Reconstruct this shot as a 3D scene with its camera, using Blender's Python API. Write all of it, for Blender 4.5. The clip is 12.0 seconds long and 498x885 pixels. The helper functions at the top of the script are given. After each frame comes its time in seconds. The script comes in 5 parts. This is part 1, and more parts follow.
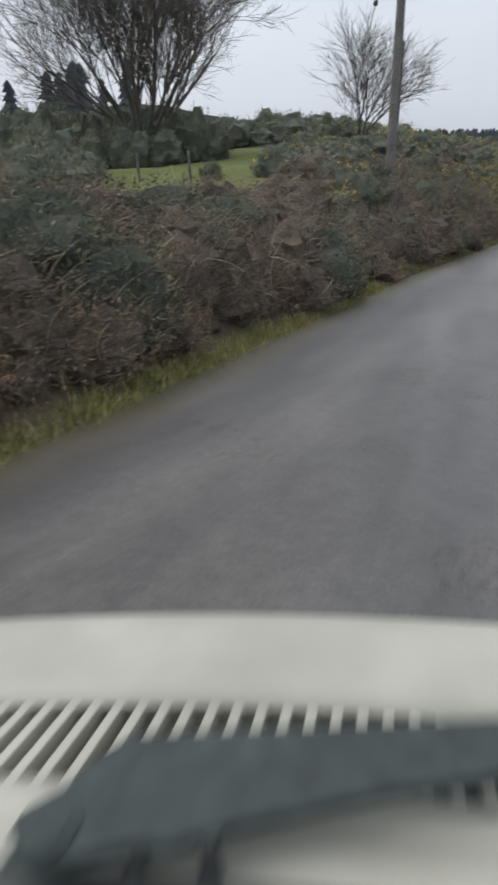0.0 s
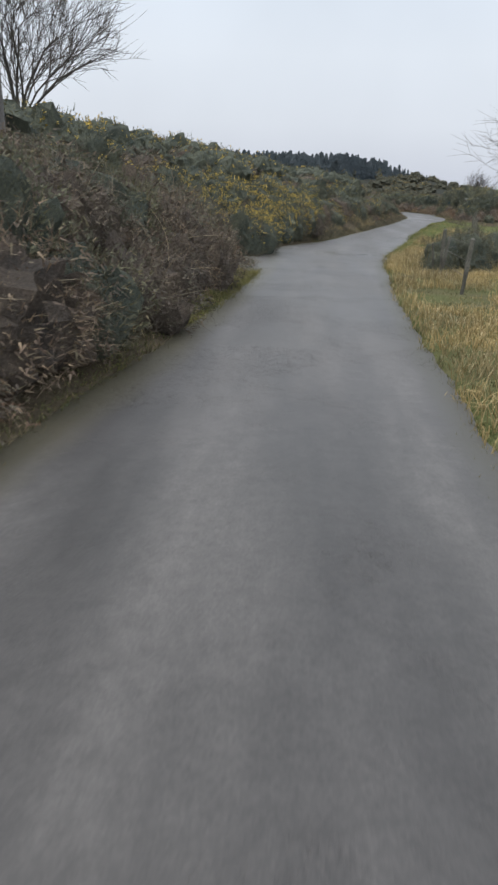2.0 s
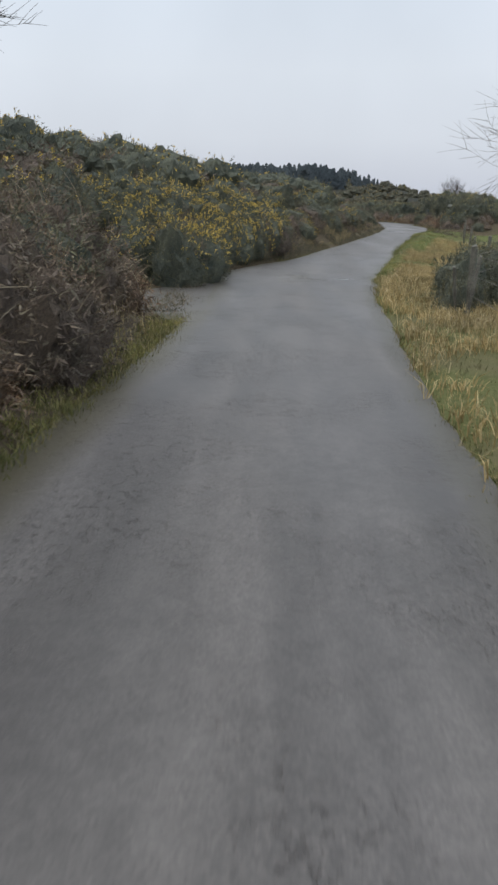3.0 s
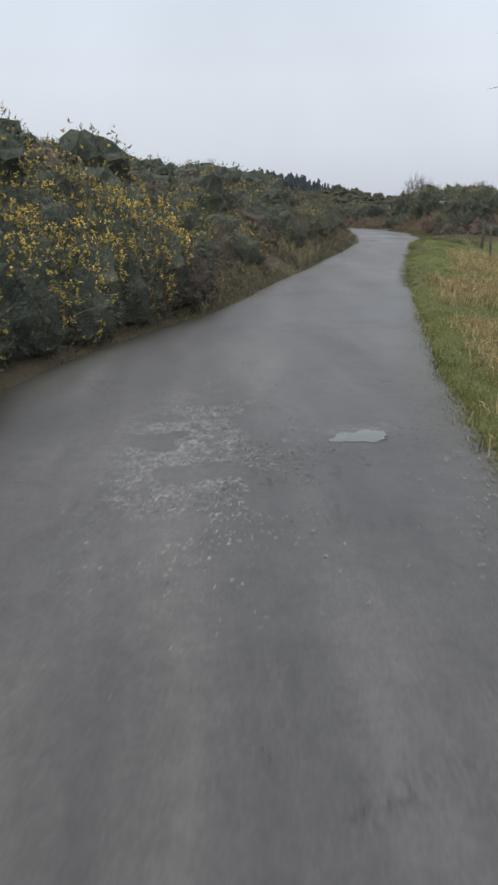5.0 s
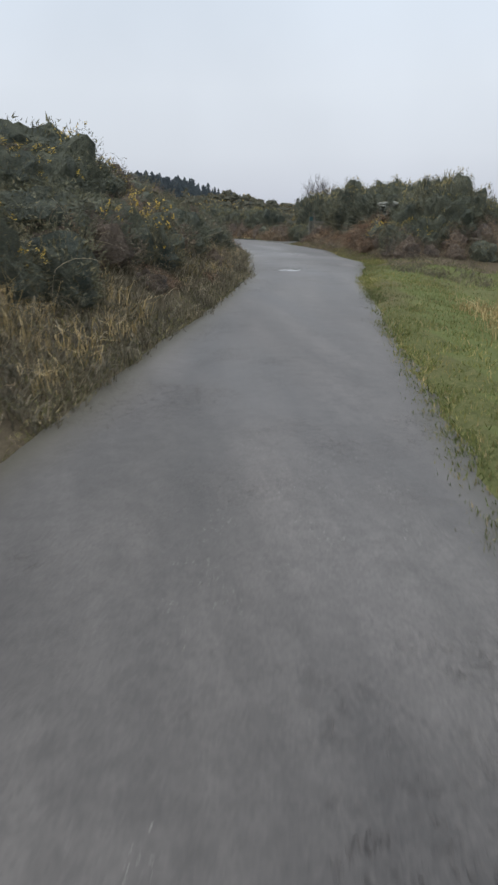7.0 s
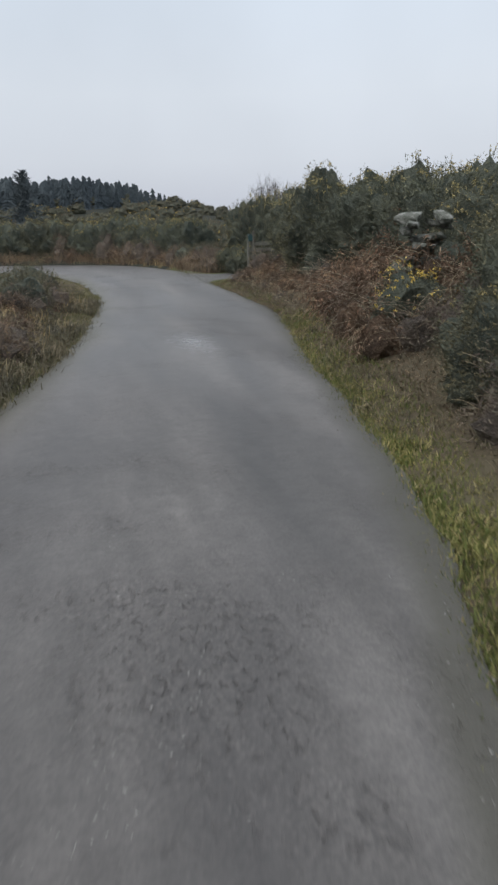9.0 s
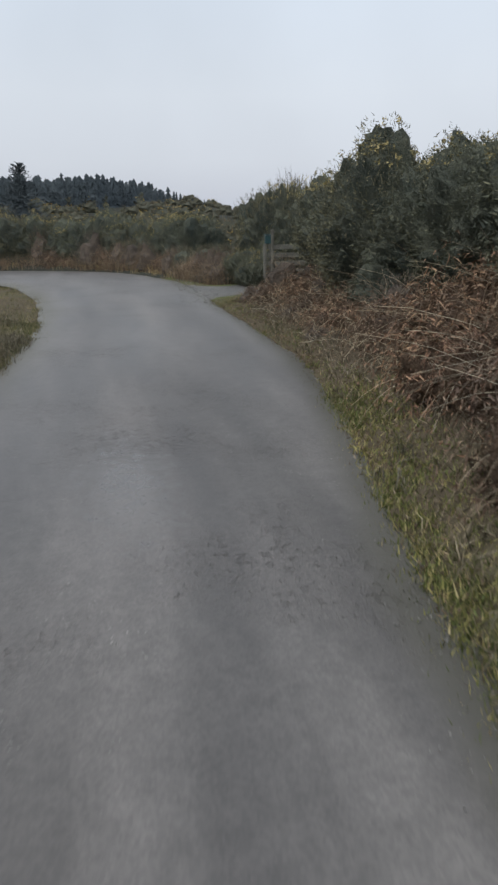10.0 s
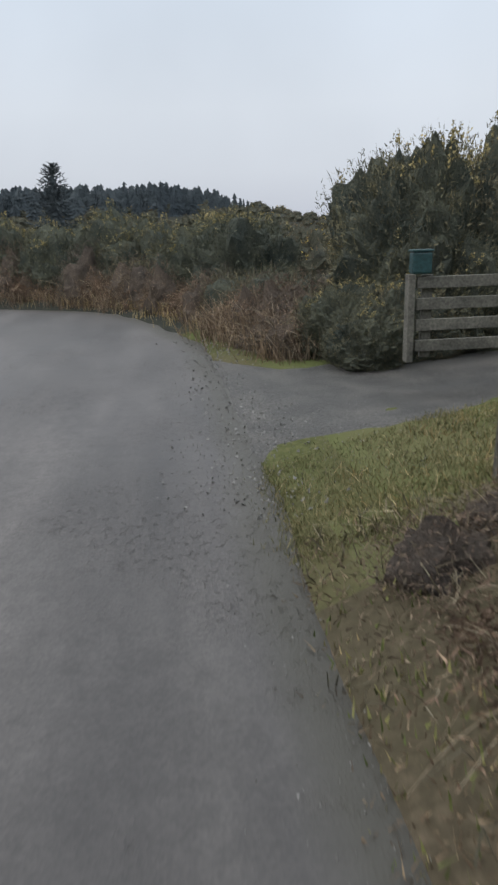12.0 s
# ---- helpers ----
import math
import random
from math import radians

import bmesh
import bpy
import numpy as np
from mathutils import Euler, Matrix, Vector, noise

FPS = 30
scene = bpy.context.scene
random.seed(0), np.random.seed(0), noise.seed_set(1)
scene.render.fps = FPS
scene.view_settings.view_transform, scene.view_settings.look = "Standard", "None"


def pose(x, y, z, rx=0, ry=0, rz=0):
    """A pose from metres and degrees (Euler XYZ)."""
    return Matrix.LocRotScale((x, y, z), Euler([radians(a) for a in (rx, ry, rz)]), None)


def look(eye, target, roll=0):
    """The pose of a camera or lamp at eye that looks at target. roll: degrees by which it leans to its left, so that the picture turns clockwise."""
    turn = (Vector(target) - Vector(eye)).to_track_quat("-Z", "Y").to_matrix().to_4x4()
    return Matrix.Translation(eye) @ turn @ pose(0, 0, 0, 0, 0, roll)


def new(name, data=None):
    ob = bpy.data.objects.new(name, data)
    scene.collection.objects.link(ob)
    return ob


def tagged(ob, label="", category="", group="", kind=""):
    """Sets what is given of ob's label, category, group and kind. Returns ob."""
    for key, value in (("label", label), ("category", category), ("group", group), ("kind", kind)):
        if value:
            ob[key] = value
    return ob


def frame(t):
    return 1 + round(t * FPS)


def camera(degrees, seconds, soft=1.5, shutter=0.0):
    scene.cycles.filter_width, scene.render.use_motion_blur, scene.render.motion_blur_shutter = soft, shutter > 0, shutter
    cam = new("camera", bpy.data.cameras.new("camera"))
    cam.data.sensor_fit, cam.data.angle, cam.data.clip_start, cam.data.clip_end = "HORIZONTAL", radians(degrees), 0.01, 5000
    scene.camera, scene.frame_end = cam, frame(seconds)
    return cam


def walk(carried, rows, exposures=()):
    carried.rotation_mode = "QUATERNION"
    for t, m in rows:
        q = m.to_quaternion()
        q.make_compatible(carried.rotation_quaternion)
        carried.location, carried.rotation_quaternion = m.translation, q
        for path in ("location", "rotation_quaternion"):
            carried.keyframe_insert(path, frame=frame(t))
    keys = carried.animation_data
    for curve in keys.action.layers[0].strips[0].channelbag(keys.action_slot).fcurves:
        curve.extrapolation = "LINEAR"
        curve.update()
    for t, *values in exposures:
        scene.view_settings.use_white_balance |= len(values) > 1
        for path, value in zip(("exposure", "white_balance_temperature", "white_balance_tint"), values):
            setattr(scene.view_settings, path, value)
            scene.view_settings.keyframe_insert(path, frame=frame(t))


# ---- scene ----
cam = camera(40.35, 12.0, soft=2.5, shutter=0.12)
PATH = [
    (0, (-0.000, 0.000, 1.450), (-3.740, 8.460, -2.350), -0.20),
    (0.3, (-0.368, 1.852, 1.356), (-3.012, 10.758, -2.344), 0.93),
    (0.5, (-0.550, 3.095, 1.294), (-3.116, 12.023, -2.407), 1.46),
    (0.8, (-0.720, 4.972, 1.198), (-2.559, 14.097, -2.456), 0.93),
    (1, (-0.788, 6.227, 1.135), (-2.630, 15.374, -2.462), 0.67),
    (1.3, (-0.805, 8.108, 1.044), (-2.179, 17.341, -2.544), 1.06),
    (1.5, (-0.789, 9.373, 0.985), (-1.897, 18.658, -2.560), 1.17),
    (1.8, (-0.752, 11.308, 0.900), (-1.448, 20.626, -2.662), 1.36),
    (2, (-0.699, 12.607, 0.847), (-1.210, 21.950, -2.681), 1.87),
    (2.3, (-0.589, 14.556, 0.773), (-0.901, 23.890, -2.802), 0.97),
    (2.5, (-0.506, 15.851, 0.730), (-0.748, 25.237, -2.709), 1.12),
    (2.8, (-0.374, 17.778, 0.680), (-0.554, 27.182, -2.718), 0.36),
    (3, (-0.289, 19.074, 0.647), (-0.494, 28.493, -2.707), 0.53),
    (3.2, (-0.205, 20.387, 0.616), (-0.418, 29.798, -2.757), 0.58),
    (4.8, (0.549, 30.823, 0.359), (0.761, 40.290, -2.856), -1.83),
    (5, (0.721, 32.317, 0.338), (1.051, 41.777, -2.885), -1.85),
    (5.3, (1.021, 34.544, 0.277), (1.732, 43.941, -3.068), -0.89),
    (5.5, (1.248, 36.012, 0.233), (1.960, 45.460, -2.965), -2.09),
    (5.8, (1.596, 38.179, 0.172), (2.543, 47.601, -3.041), -1.21),
    (6, (1.856, 39.602, 0.140), (2.950, 48.995, -3.113), -1.02),
    (6.3, (2.284, 41.709, 0.115), (3.522, 51.106, -3.074), -0.64),
    (6.5, (2.603, 43.110, 0.110), (4.062, 52.467, -3.103), -0.52),
    (6.8, (3.149, 45.220, 0.118), (4.803, 54.593, -2.949), -0.71),
    (7, (3.549, 46.633, 0.127), (5.354, 55.947, -3.036), -0.46),
    (7.2, (3.958, 48.052, 0.139), (5.881, 57.349, -3.003), -0.55),
    (8.8, (7.797, 59.386, 0.476), (10.152, 68.596, -2.629), -0.79),
    (9, (8.140, 60.544, 0.476), (10.463, 69.765, -2.620), -1.33),
    (9.3, (8.591, 62.239, 0.464), (10.656, 71.522, -2.628), -1.33),
    (9.5, (8.878, 63.348, 0.446), (11.130, 72.584, -2.654), -1.46),
    (9.8, (9.318, 64.985, 0.395), (11.479, 74.188, -2.867), -1.07),
    (10, (9.596, 66.070, 0.361), (11.701, 75.348, -2.719), -0.94),
    (10.3, (9.966, 67.694, 0.325), (11.988, 76.980, -2.787), -1.35),
    (10.5, (10.203, 68.765, 0.306), (12.163, 78.085, -2.742), -1.20),
    (10.8, (10.510, 70.346, 0.292), (12.120, 79.746, -2.716), -0.98),
    (11, (10.709, 71.374, 0.287), (12.571, 80.715, -2.760), -0.37),
    (11.3, (10.990, 72.870, 0.279), (12.646, 82.255, -2.750), -0.90),
    (11.5, (11.154, 73.839, 0.279), (12.741, 83.246, -2.719), -0.53),
    (11.8, (11.359, 75.253, 0.287), (12.579, 84.725, -2.680), -1.48),
    (12, (11.476, 76.186, 0.292), (12.630, 85.670, -2.661), -1.96),
]
walk(cam, [(t, look(eye, target, roll)) for t, eye, target, roll in PATH], exposures=[(0.0, 0.12), (1.2, 0.14), (2.0, 0.22), (3.0, 0.12), (5.0, 0.12), (6.0, 0.16), (6.5, 0.18), (7.2, 0.1), (9.0, 0.06), (12.0, 0.06)])

# ---- world and light: an overcast winter day ----
SUN_EL, SUN_ROT = radians(52), radians(-100)
world = bpy.data.worlds.new("overcast_sky")
scene.world = world
world.use_nodes = True
wn, wl = world.node_tree.nodes, world.node_tree.links
wn.clear()
w_out = wn.new("ShaderNodeOutputWorld")
w_bg = wn.new("ShaderNodeBackground")
w_sky = wn.new("ShaderNodeTexSky")
w_sky.sky_type, w_sky.sun_disc = "NISHITA", False
w_sky.sun_elevation, w_sky.sun_rotation = SUN_EL, SUN_ROT
w_sky.air_density, w_sky.dust_density = 1.0, 3.0
w_scale = wn.new("ShaderNodeVectorMath")
w_scale.operation = "SCALE"
w_scale.inputs["Scale"].default_value = 0.09
w_tc = wn.new("ShaderNodeTexCoord")
w_sep = wn.new("ShaderNodeSeparateXYZ")
w_ramp = wn.new("ShaderNodeValToRGB")
w_ramp.color_ramp.elements[0].position, w_ramp.color_ramp.elements[0].color = 0.0, (0.575, 0.61, 0.70, 1)
w_ramp.color_ramp.elements[1].position, w_ramp.color_ramp.elements[1].color = 1.0, (1.75, 1.85, 1.95, 1)
for at, tone in ((0.08, (0.70, 0.745, 0.82, 1)), (0.16, (0.745, 0.80, 0.875, 1)), (0.28, (0.71, 0.79, 0.89, 1)), (0.5, (1.15, 1.22, 1.3, 1))):
    w_ramp.color_ramp.elements.new(at).color = tone
w_noise = wn.new("ShaderNodeTexNoise")
w_noise.inputs["Scale"].default_value, w_noise.inputs["Detail"].default_value = 2.2, 4.0
w_nr = wn.new("ShaderNodeMapRange")
w_nr.inputs["To Min"].default_value, w_nr.inputs["To Max"].default_value = 0.78, 1.12
w_cloud = wn.new("ShaderNodeVectorMath")
w_cloud.operation = "SCALE"
w_mix = wn.new("ShaderNodeMix")
w_mix.data_type = "RGBA"
w_mix.inputs["Factor"].default_value = 0.92
wl.new(w_sky.outputs["Color"], w_scale.inputs[0])
wl.new(w_tc.outputs["Generated"], w_sep.inputs[0])
wl.new(w_sep.outputs["Z"], w_ramp.inputs["Fac"])
wl.new(w_tc.outputs["Generated"], w_noise.inputs["Vector"])
wl.new(w_noise.outputs["Fac"], w_nr.inputs["Value"])
wl.new(w_ramp.outputs["Color"], w_cloud.inputs[0])
wl.new(w_nr.outputs["Result"], w_cloud.inputs["Scale"])
wl.new(w_scale.outputs[0], w_mix.inputs[6])
wl.new(w_cloud.outputs[0], w_mix.inputs[7])
wl.new(w_mix.outputs[2], w_bg.inputs["Color"])
wl.new(w_bg.outputs[0], w_out.inputs["Surface"])

sun_data = bpy.data.lights.new("sun", "SUN")
sun_data.energy, sun_data.angle, sun_data.color = 1.2, radians(40), (1.0, 0.96, 0.9)
sun = new("sun", sun_data)
sun.matrix_world = look((0, 0, 60), (-math.sin(SUN_ROT) * 40, -math.cos(SUN_ROT) * 40, 60 - 40 * math.tan(SUN_EL)))


# ---- materials ----
def nodes_of(name):
    m = bpy.data.materials.new(name)
    m.use_nodes = True
    nt = m.node_tree
    return m, nt, nt.nodes["Principled BSDF"]


def add(nt, kind, **values):
    n = nt.nodes.new(kind)
    for k, v in values.items():
        n.inputs[k].default_value = v
    return n


def ramp(nt, fac, stops):
    r = nt.nodes.new("ShaderNodeValToRGB")
    el = r.color_ramp.elements
    while len(el) < len(stops):
        el.new(0.5)
    for k, (p, c) in enumerate(stops):
        el[k].position, el[k].color = p, (*c, 1)
    nt.links.new(fac, r.inputs["Fac"])
    return r.outputs["Color"]


def bump(nt, height, bsdf, strength, distance):
    b = add(nt, "ShaderNodeBump", Strength=strength, Distance=distance)
    nt.links.new(height, b.inputs["Height"])
    nt.links.new(b.outputs["Normal"], bsdf.inputs["Normal"])


def mix(nt, fac, a, b, how="MIX"):
    n = nt.nodes.new("ShaderNodeMix")
    n.data_type, n.blend_type = "RGBA", how
    for sock, v in ((n.inputs[0], fac), (n.inputs[6], a), (n.inputs[7], b)):
        if isinstance(v, (int, float)):
            sock.default_value = v
        elif isinstance(v, tuple):
            sock.default_value = (*v, 1)
        else:
            nt.links.new(v, sock)
    return n.outputs[2]


def leafy(name, stops, rough=0.65, patch=1.2, drift=0.8, gloss=0.15):
    """Foliage, stems and grass: each piece takes its own shade, and whole patches drift."""
    m, nt, b = nodes_of(name)
    g = nt.nodes.new("ShaderNodeNewGeometry")
    col = ramp(nt, g.outputs["Random Per Island"], stops)
    tc = nt.nodes.new("ShaderNodeTexCoord")
    n = add(nt, "ShaderNodeTexNoise", Scale=patch, Detail=3.0)
    nt.links.new(g.outputs["Position"], n.inputs["Vector"])
    shade = ramp(nt, n.outputs["Fac"], [(0.3, (0.62, 0.66, 0.7)), (0.7, (1.25, 1.2, 1.1))])
    own = nt.nodes.new("ShaderNodeObjectInfo")
    tint = ramp(nt, own.outputs["Random"], [(0.0, (0.72, 0.74, 0.76)), (0.35, (1.0, 1.0, 1.0)), (0.7, (1.25, 1.12, 1.0)), (1.0, (1.15, 0.95, 0.88))])
    nt.links.new(mix(nt, drift, mix(nt, 1.0, col, shade, "MULTIPLY"), tint, "MULTIPLY"), b.inputs["Base Color"])
    b.inputs["Roughness"].default_value = rough
    b.inputs["Specular IOR Level"].default_value = gloss
    return m


def surface(name, stops, scale, fine, rough=0.8, height=0.02, metal=0.0, fine_amount=0.35):
    """Solid surfaces: large drift, fine grain, relief."""
    m, nt, b = nodes_of(name)
    tc = nt.nodes.new("ShaderNodeTexCoord")
    a = add(nt, "ShaderNodeTexNoise", Scale=scale, Detail=6.0)
    f = add(nt, "ShaderNodeTexNoise", Scale=fine, Detail=4.0)
    for n in (a, f):
        nt.links.new(tc.outputs["Object"], n.inputs["Vector"])
    col = ramp(nt, a.outputs["Fac"], stops)
    grain = ramp(nt, f.outputs["Fac"], [(0.3, (1 - fine_amount,) * 3), (0.7, (1 + fine_amount,) * 3)])
    nt.links.new(mix(nt, 1.0, col, grain, "MULTIPLY"), b.inputs["Base Color"])
    b.inputs["Roughness"].default_value, b.inputs["Metallic"].default_value = rough, metal
    bump(nt, f.outputs["Fac"], b, 0.5, height)
    return m


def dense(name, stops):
    """The packed inside of a bush: twigs and spines too fine to part. Shade is put into the colour."""
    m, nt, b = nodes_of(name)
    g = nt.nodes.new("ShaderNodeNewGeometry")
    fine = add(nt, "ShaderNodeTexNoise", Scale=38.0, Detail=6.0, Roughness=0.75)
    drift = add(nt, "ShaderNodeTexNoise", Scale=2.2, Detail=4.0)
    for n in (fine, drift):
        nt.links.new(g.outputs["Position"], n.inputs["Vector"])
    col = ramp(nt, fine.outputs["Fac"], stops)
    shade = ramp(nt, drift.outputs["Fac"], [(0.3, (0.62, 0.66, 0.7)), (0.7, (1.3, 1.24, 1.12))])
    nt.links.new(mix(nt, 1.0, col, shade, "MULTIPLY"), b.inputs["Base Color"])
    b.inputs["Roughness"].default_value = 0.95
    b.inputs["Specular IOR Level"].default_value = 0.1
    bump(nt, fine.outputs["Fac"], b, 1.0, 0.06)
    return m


GORSE = leafy("gorse_green", [(0.0, (0.076, 0.086, 0.069)), (0.5, (0.107, 0.117, 0.086)), (0.85, (0.142, 0.145, 0.100)), (1.0, (0.198, 0.184, 0.120))])
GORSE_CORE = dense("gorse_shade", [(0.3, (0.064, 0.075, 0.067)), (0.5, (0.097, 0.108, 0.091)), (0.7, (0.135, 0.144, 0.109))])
FLOWER = leafy("gorse_flower", [(0.0, (0.390, 0.275, 0.057)), (0.6, (0.624, 0.450, 0.092)), (1.0, (0.806, 0.625, 0.196))], 0.6, 1.2, 0.0)
FADED = leafy("faded_gorse_flower", [(0.0, (0.24, 0.20, 0.09)), (0.6, (0.36, 0.30, 0.14)), (1.0, (0.48, 0.41, 0.21))], 0.7, 1.2, 0.0)
FAR_GORSE = leafy("moor_gorse", [(0.0, (0.055, 0.057, 0.046)), (0.5, (0.078, 0.077, 0.058)), (0.85, (0.109, 0.098, 0.063)), (1.0, (0.171, 0.132, 0.072))])
FAR_SHADE = dense("moor_gorse_shade", [(0.3, (0.046, 0.049, 0.041)), (0.5, (0.069, 0.071, 0.056)), (0.7, (0.101, 0.097, 0.071))])
HEATH = leafy("dry_heath", [(0.0, (0.090, 0.073, 0.064)), (0.4, (0.142, 0.114, 0.097)), (0.65, (0.122, 0.115, 0.085)), (0.9, (0.195, 0.157, 0.126)), (1.0, (0.28, 0.232, 0.18))])
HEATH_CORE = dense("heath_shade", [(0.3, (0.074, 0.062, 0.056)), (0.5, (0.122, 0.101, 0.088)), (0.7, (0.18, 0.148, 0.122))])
BRACKEN = leafy("dead_bracken", [(0.0, (0.095, 0.062, 0.048)), (0.5, (0.185, 0.125, 0.092)), (1.0, (0.33, 0.245, 0.175))])
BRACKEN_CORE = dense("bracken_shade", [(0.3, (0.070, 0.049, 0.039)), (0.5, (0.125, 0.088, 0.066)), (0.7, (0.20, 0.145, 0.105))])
STALK = leafy("dry_stalk", [(0.0, (0.13, 0.1, 0.07)), (0.7, (0.26, 0.21, 0.15)), (1.0, (0.46, 0.4, 0.3))], 0.65, 1.2, 0.0)
TWIG = leafy("bare_twig", [(0.0, (0.06, 0.054, 0.052)), (1.0, (0.125, 0.112, 0.106))], 0.75, 1.2, 0.0)
GRASS = leafy("verge_grass", [(0.0, (0.082, 0.086, 0.040)), (0.5, (0.150, 0.147, 0.070)), (0.85, (0.245, 0.215, 0.115)), (1.0, (0.38, 0.32, 0.205))], 0.6, 0.9, 0.0)
LUSH = leafy("green_grass", [(0.0, (0.072, 0.097, 0.033)), (0.5, (0.142, 0.163, 0.055)), (0.85, (0.240, 0.226, 0.094)), (1.0, (0.408, 0.315, 0.182))], 0.6, 0.5, 0.0)
VERGE = leafy("bright_verge_grass", [(0.0, (0.11, 0.12, 0.04)), (0.5, (0.22, 0.22, 0.075)), (0.85, (0.33, 0.29, 0.125)), (1.0, (0.45, 0.38, 0.21))], 0.6, 0.9, 0.0)
STRAW = leafy("straw_grass", [(0.0, (0.16, 0.125, 0.055)), (0.5, (0.33, 0.25, 0.12)), (1.0, (0.52, 0.42, 0.25))], 0.6, 0.9, 0.0)
REED = leafy("dead_reed", [(0.0, (0.11, 0.075, 0.054)), (0.5, (0.2, 0.145, 0.1)), (1.0, (0.36, 0.28, 0.2))], 0.65, 1.2, 0.0)
# needles lifted to blue-grey: distance haze put into the colour
HAZED_CONIFER = leafy("hazed_conifer_needles", [(0.0, (0.064, 0.079, 0.092)), (1.0, (0.080, 0.096, 0.110))], 1.0, patch=0.05, drift=0.2, gloss=0.0)
DOCK = leafy("broad_leaf", [(0.0, (0.05, 0.08, 0.025)), (1.0, (0.11, 0.15, 0.05))], 0.5)
BARK = surface("bark", [(0.3, (0.04, 0.035, 0.032)), (0.7, (0.1, 0.09, 0.08))], 3, 30, 0.9, 0.03)
POLE_WOOD = surface("pole_wood", [(0.3, (0.09, 0.085, 0.085)), (0.7, (0.15, 0.14, 0.135))], 1.5, 25, 0.85, 0.01)
OLD_WOOD = surface("weathered_wood", [(0.3, (0.07, 0.068, 0.058)), (0.7, (0.15, 0.142, 0.12))], 4, 40, 0.85, 0.01)
STONE = surface("field_stone", [(0.35, (0.05, 0.055, 0.042)), (0.52, (0.09, 0.094, 0.08)), (0.7, (0.19, 0.19, 0.175))], 9, 40, 0.9, 0.03)
GRIT = surface("loose_grit", [(0.3, (0.122, 0.120, 0.115)), (0.7, (0.245, 0.239, 0.228))], 9, 60, 0.8, 0.01)
WIRE = surface("fence_wire", [(0.3, (0.06, 0.055, 0.05)), (0.7, (0.12, 0.1, 0.09))], 5, 50, 0.7, 0.001, 0.4)
PORCELAIN = surface("insulator_glaze", [(0.3, (0.03, 0.03, 0.03)), (0.7, (0.05, 0.05, 0.05))], 5, 50, 0.3, 0.001)
TEAL = surface("teal_plastic", [(0.3, (0.014, 0.045, 0.05)), (0.7, (0.02, 0.062, 0.065))], 3, 40, 0.5, 0.002)
CREAM = surface("cream_paint", [(0.3, (0.26, 0.25, 0.215)), (0.7, (0.33, 0.32, 0.28))], 5, 14, 0.5, 0.0005, 0.0, 0.05)
RUBBER = surface("black_rubber", [(0.3, (0.02, 0.022, 0.022)), (0.7, (0.035, 0.04, 0.04))], 6, 40, 0.6, 0.001)
WIPER = surface("wiper_black", [(0.3, (0.018, 0.025, 0.025)), (0.7, (0.027, 0.036, 0.036))], 6, 40, 0.8, 0.001)
RECESS_SHADE = surface("dark_recess", [(0.3, (0.05, 0.056, 0.053)), (0.7, (0.07, 0.078, 0.074))], 6, 40, 0.8, 0.001)


def field_material(name, stops, earth):
    m, nt, b = nodes_of(name)
    g = nt.nodes.new("ShaderNodeNewGeometry")
    big = add(nt, "ShaderNodeTexNoise", Scale=0.35, Detail=5.0)
    fine = add(nt, "ShaderNodeTexNoise", Scale=22.0, Detail=8.0, Roughness=0.7)
    for n in (big, fine):
        nt.links.new(g.outputs["Position"], n.inputs["Vector"])
    col = ramp(nt, fine.outputs["Fac"], stops)
    patch = ramp(nt, big.outputs["Fac"], [(0.5, (0, 0, 0)), (0.68, (1, 1, 1))])
    nt.links.new(mix(nt, patch, col, earth), b.inputs["Base Color"])
    b.inputs["Roughness"].default_value = 1.0
    b.inputs["Specular IOR Level"].default_value = 0.05
    bump(nt, fine.outputs["Fac"], b, 0.6, 0.02)
    return m


TURF = field_material("rough_turf", [(0.3, (0.045, 0.050, 0.022)), (0.5, (0.080, 0.088, 0.036)), (0.7, (0.14, 0.13, 0.064))], (0.10, 0.088, 0.05))
PASTURE = field_material("green_pasture", [(0.3, (0.070, 0.084, 0.033)), (0.7, (0.112, 0.128, 0.050))], (0.115, 0.112, 0.055))
SOIL = field_material("bank_soil", [(0.3, (0.048, 0.040, 0.028)), (0.5, (0.078, 0.064, 0.044)), (0.7, (0.125, 0.10, 0.07))], (0.075, 0.068, 0.042))
MOOR = field_material("moor", [(0.3, (0.022, 0.025, 0.023)), (0.55, (0.036, 0.038, 0.031)), (0.75, (0.056, 0.052, 0.040))], (0.036, 0.035, 0.031))
LITTER = leafy("leaf_litter", [(0.0, (0.065, 0.049, 0.036)), (0.5, (0.13, 0.095, 0.066)), (0.85, (0.21, 0.16, 0.11)), (1.0, (0.35, 0.275, 0.19))], 0.8, 0.9, 0.0)
TUSSOCK = leafy("dead_tussock", [(0.0, (0.070, 0.066, 0.048)), (0.35, (0.110, 0.101, 0.070)), (0.7, (0.155, 0.135, 0.098)), (1.0, (0.29, 0.25, 0.185))], 0.7, 1.3, 0.0)


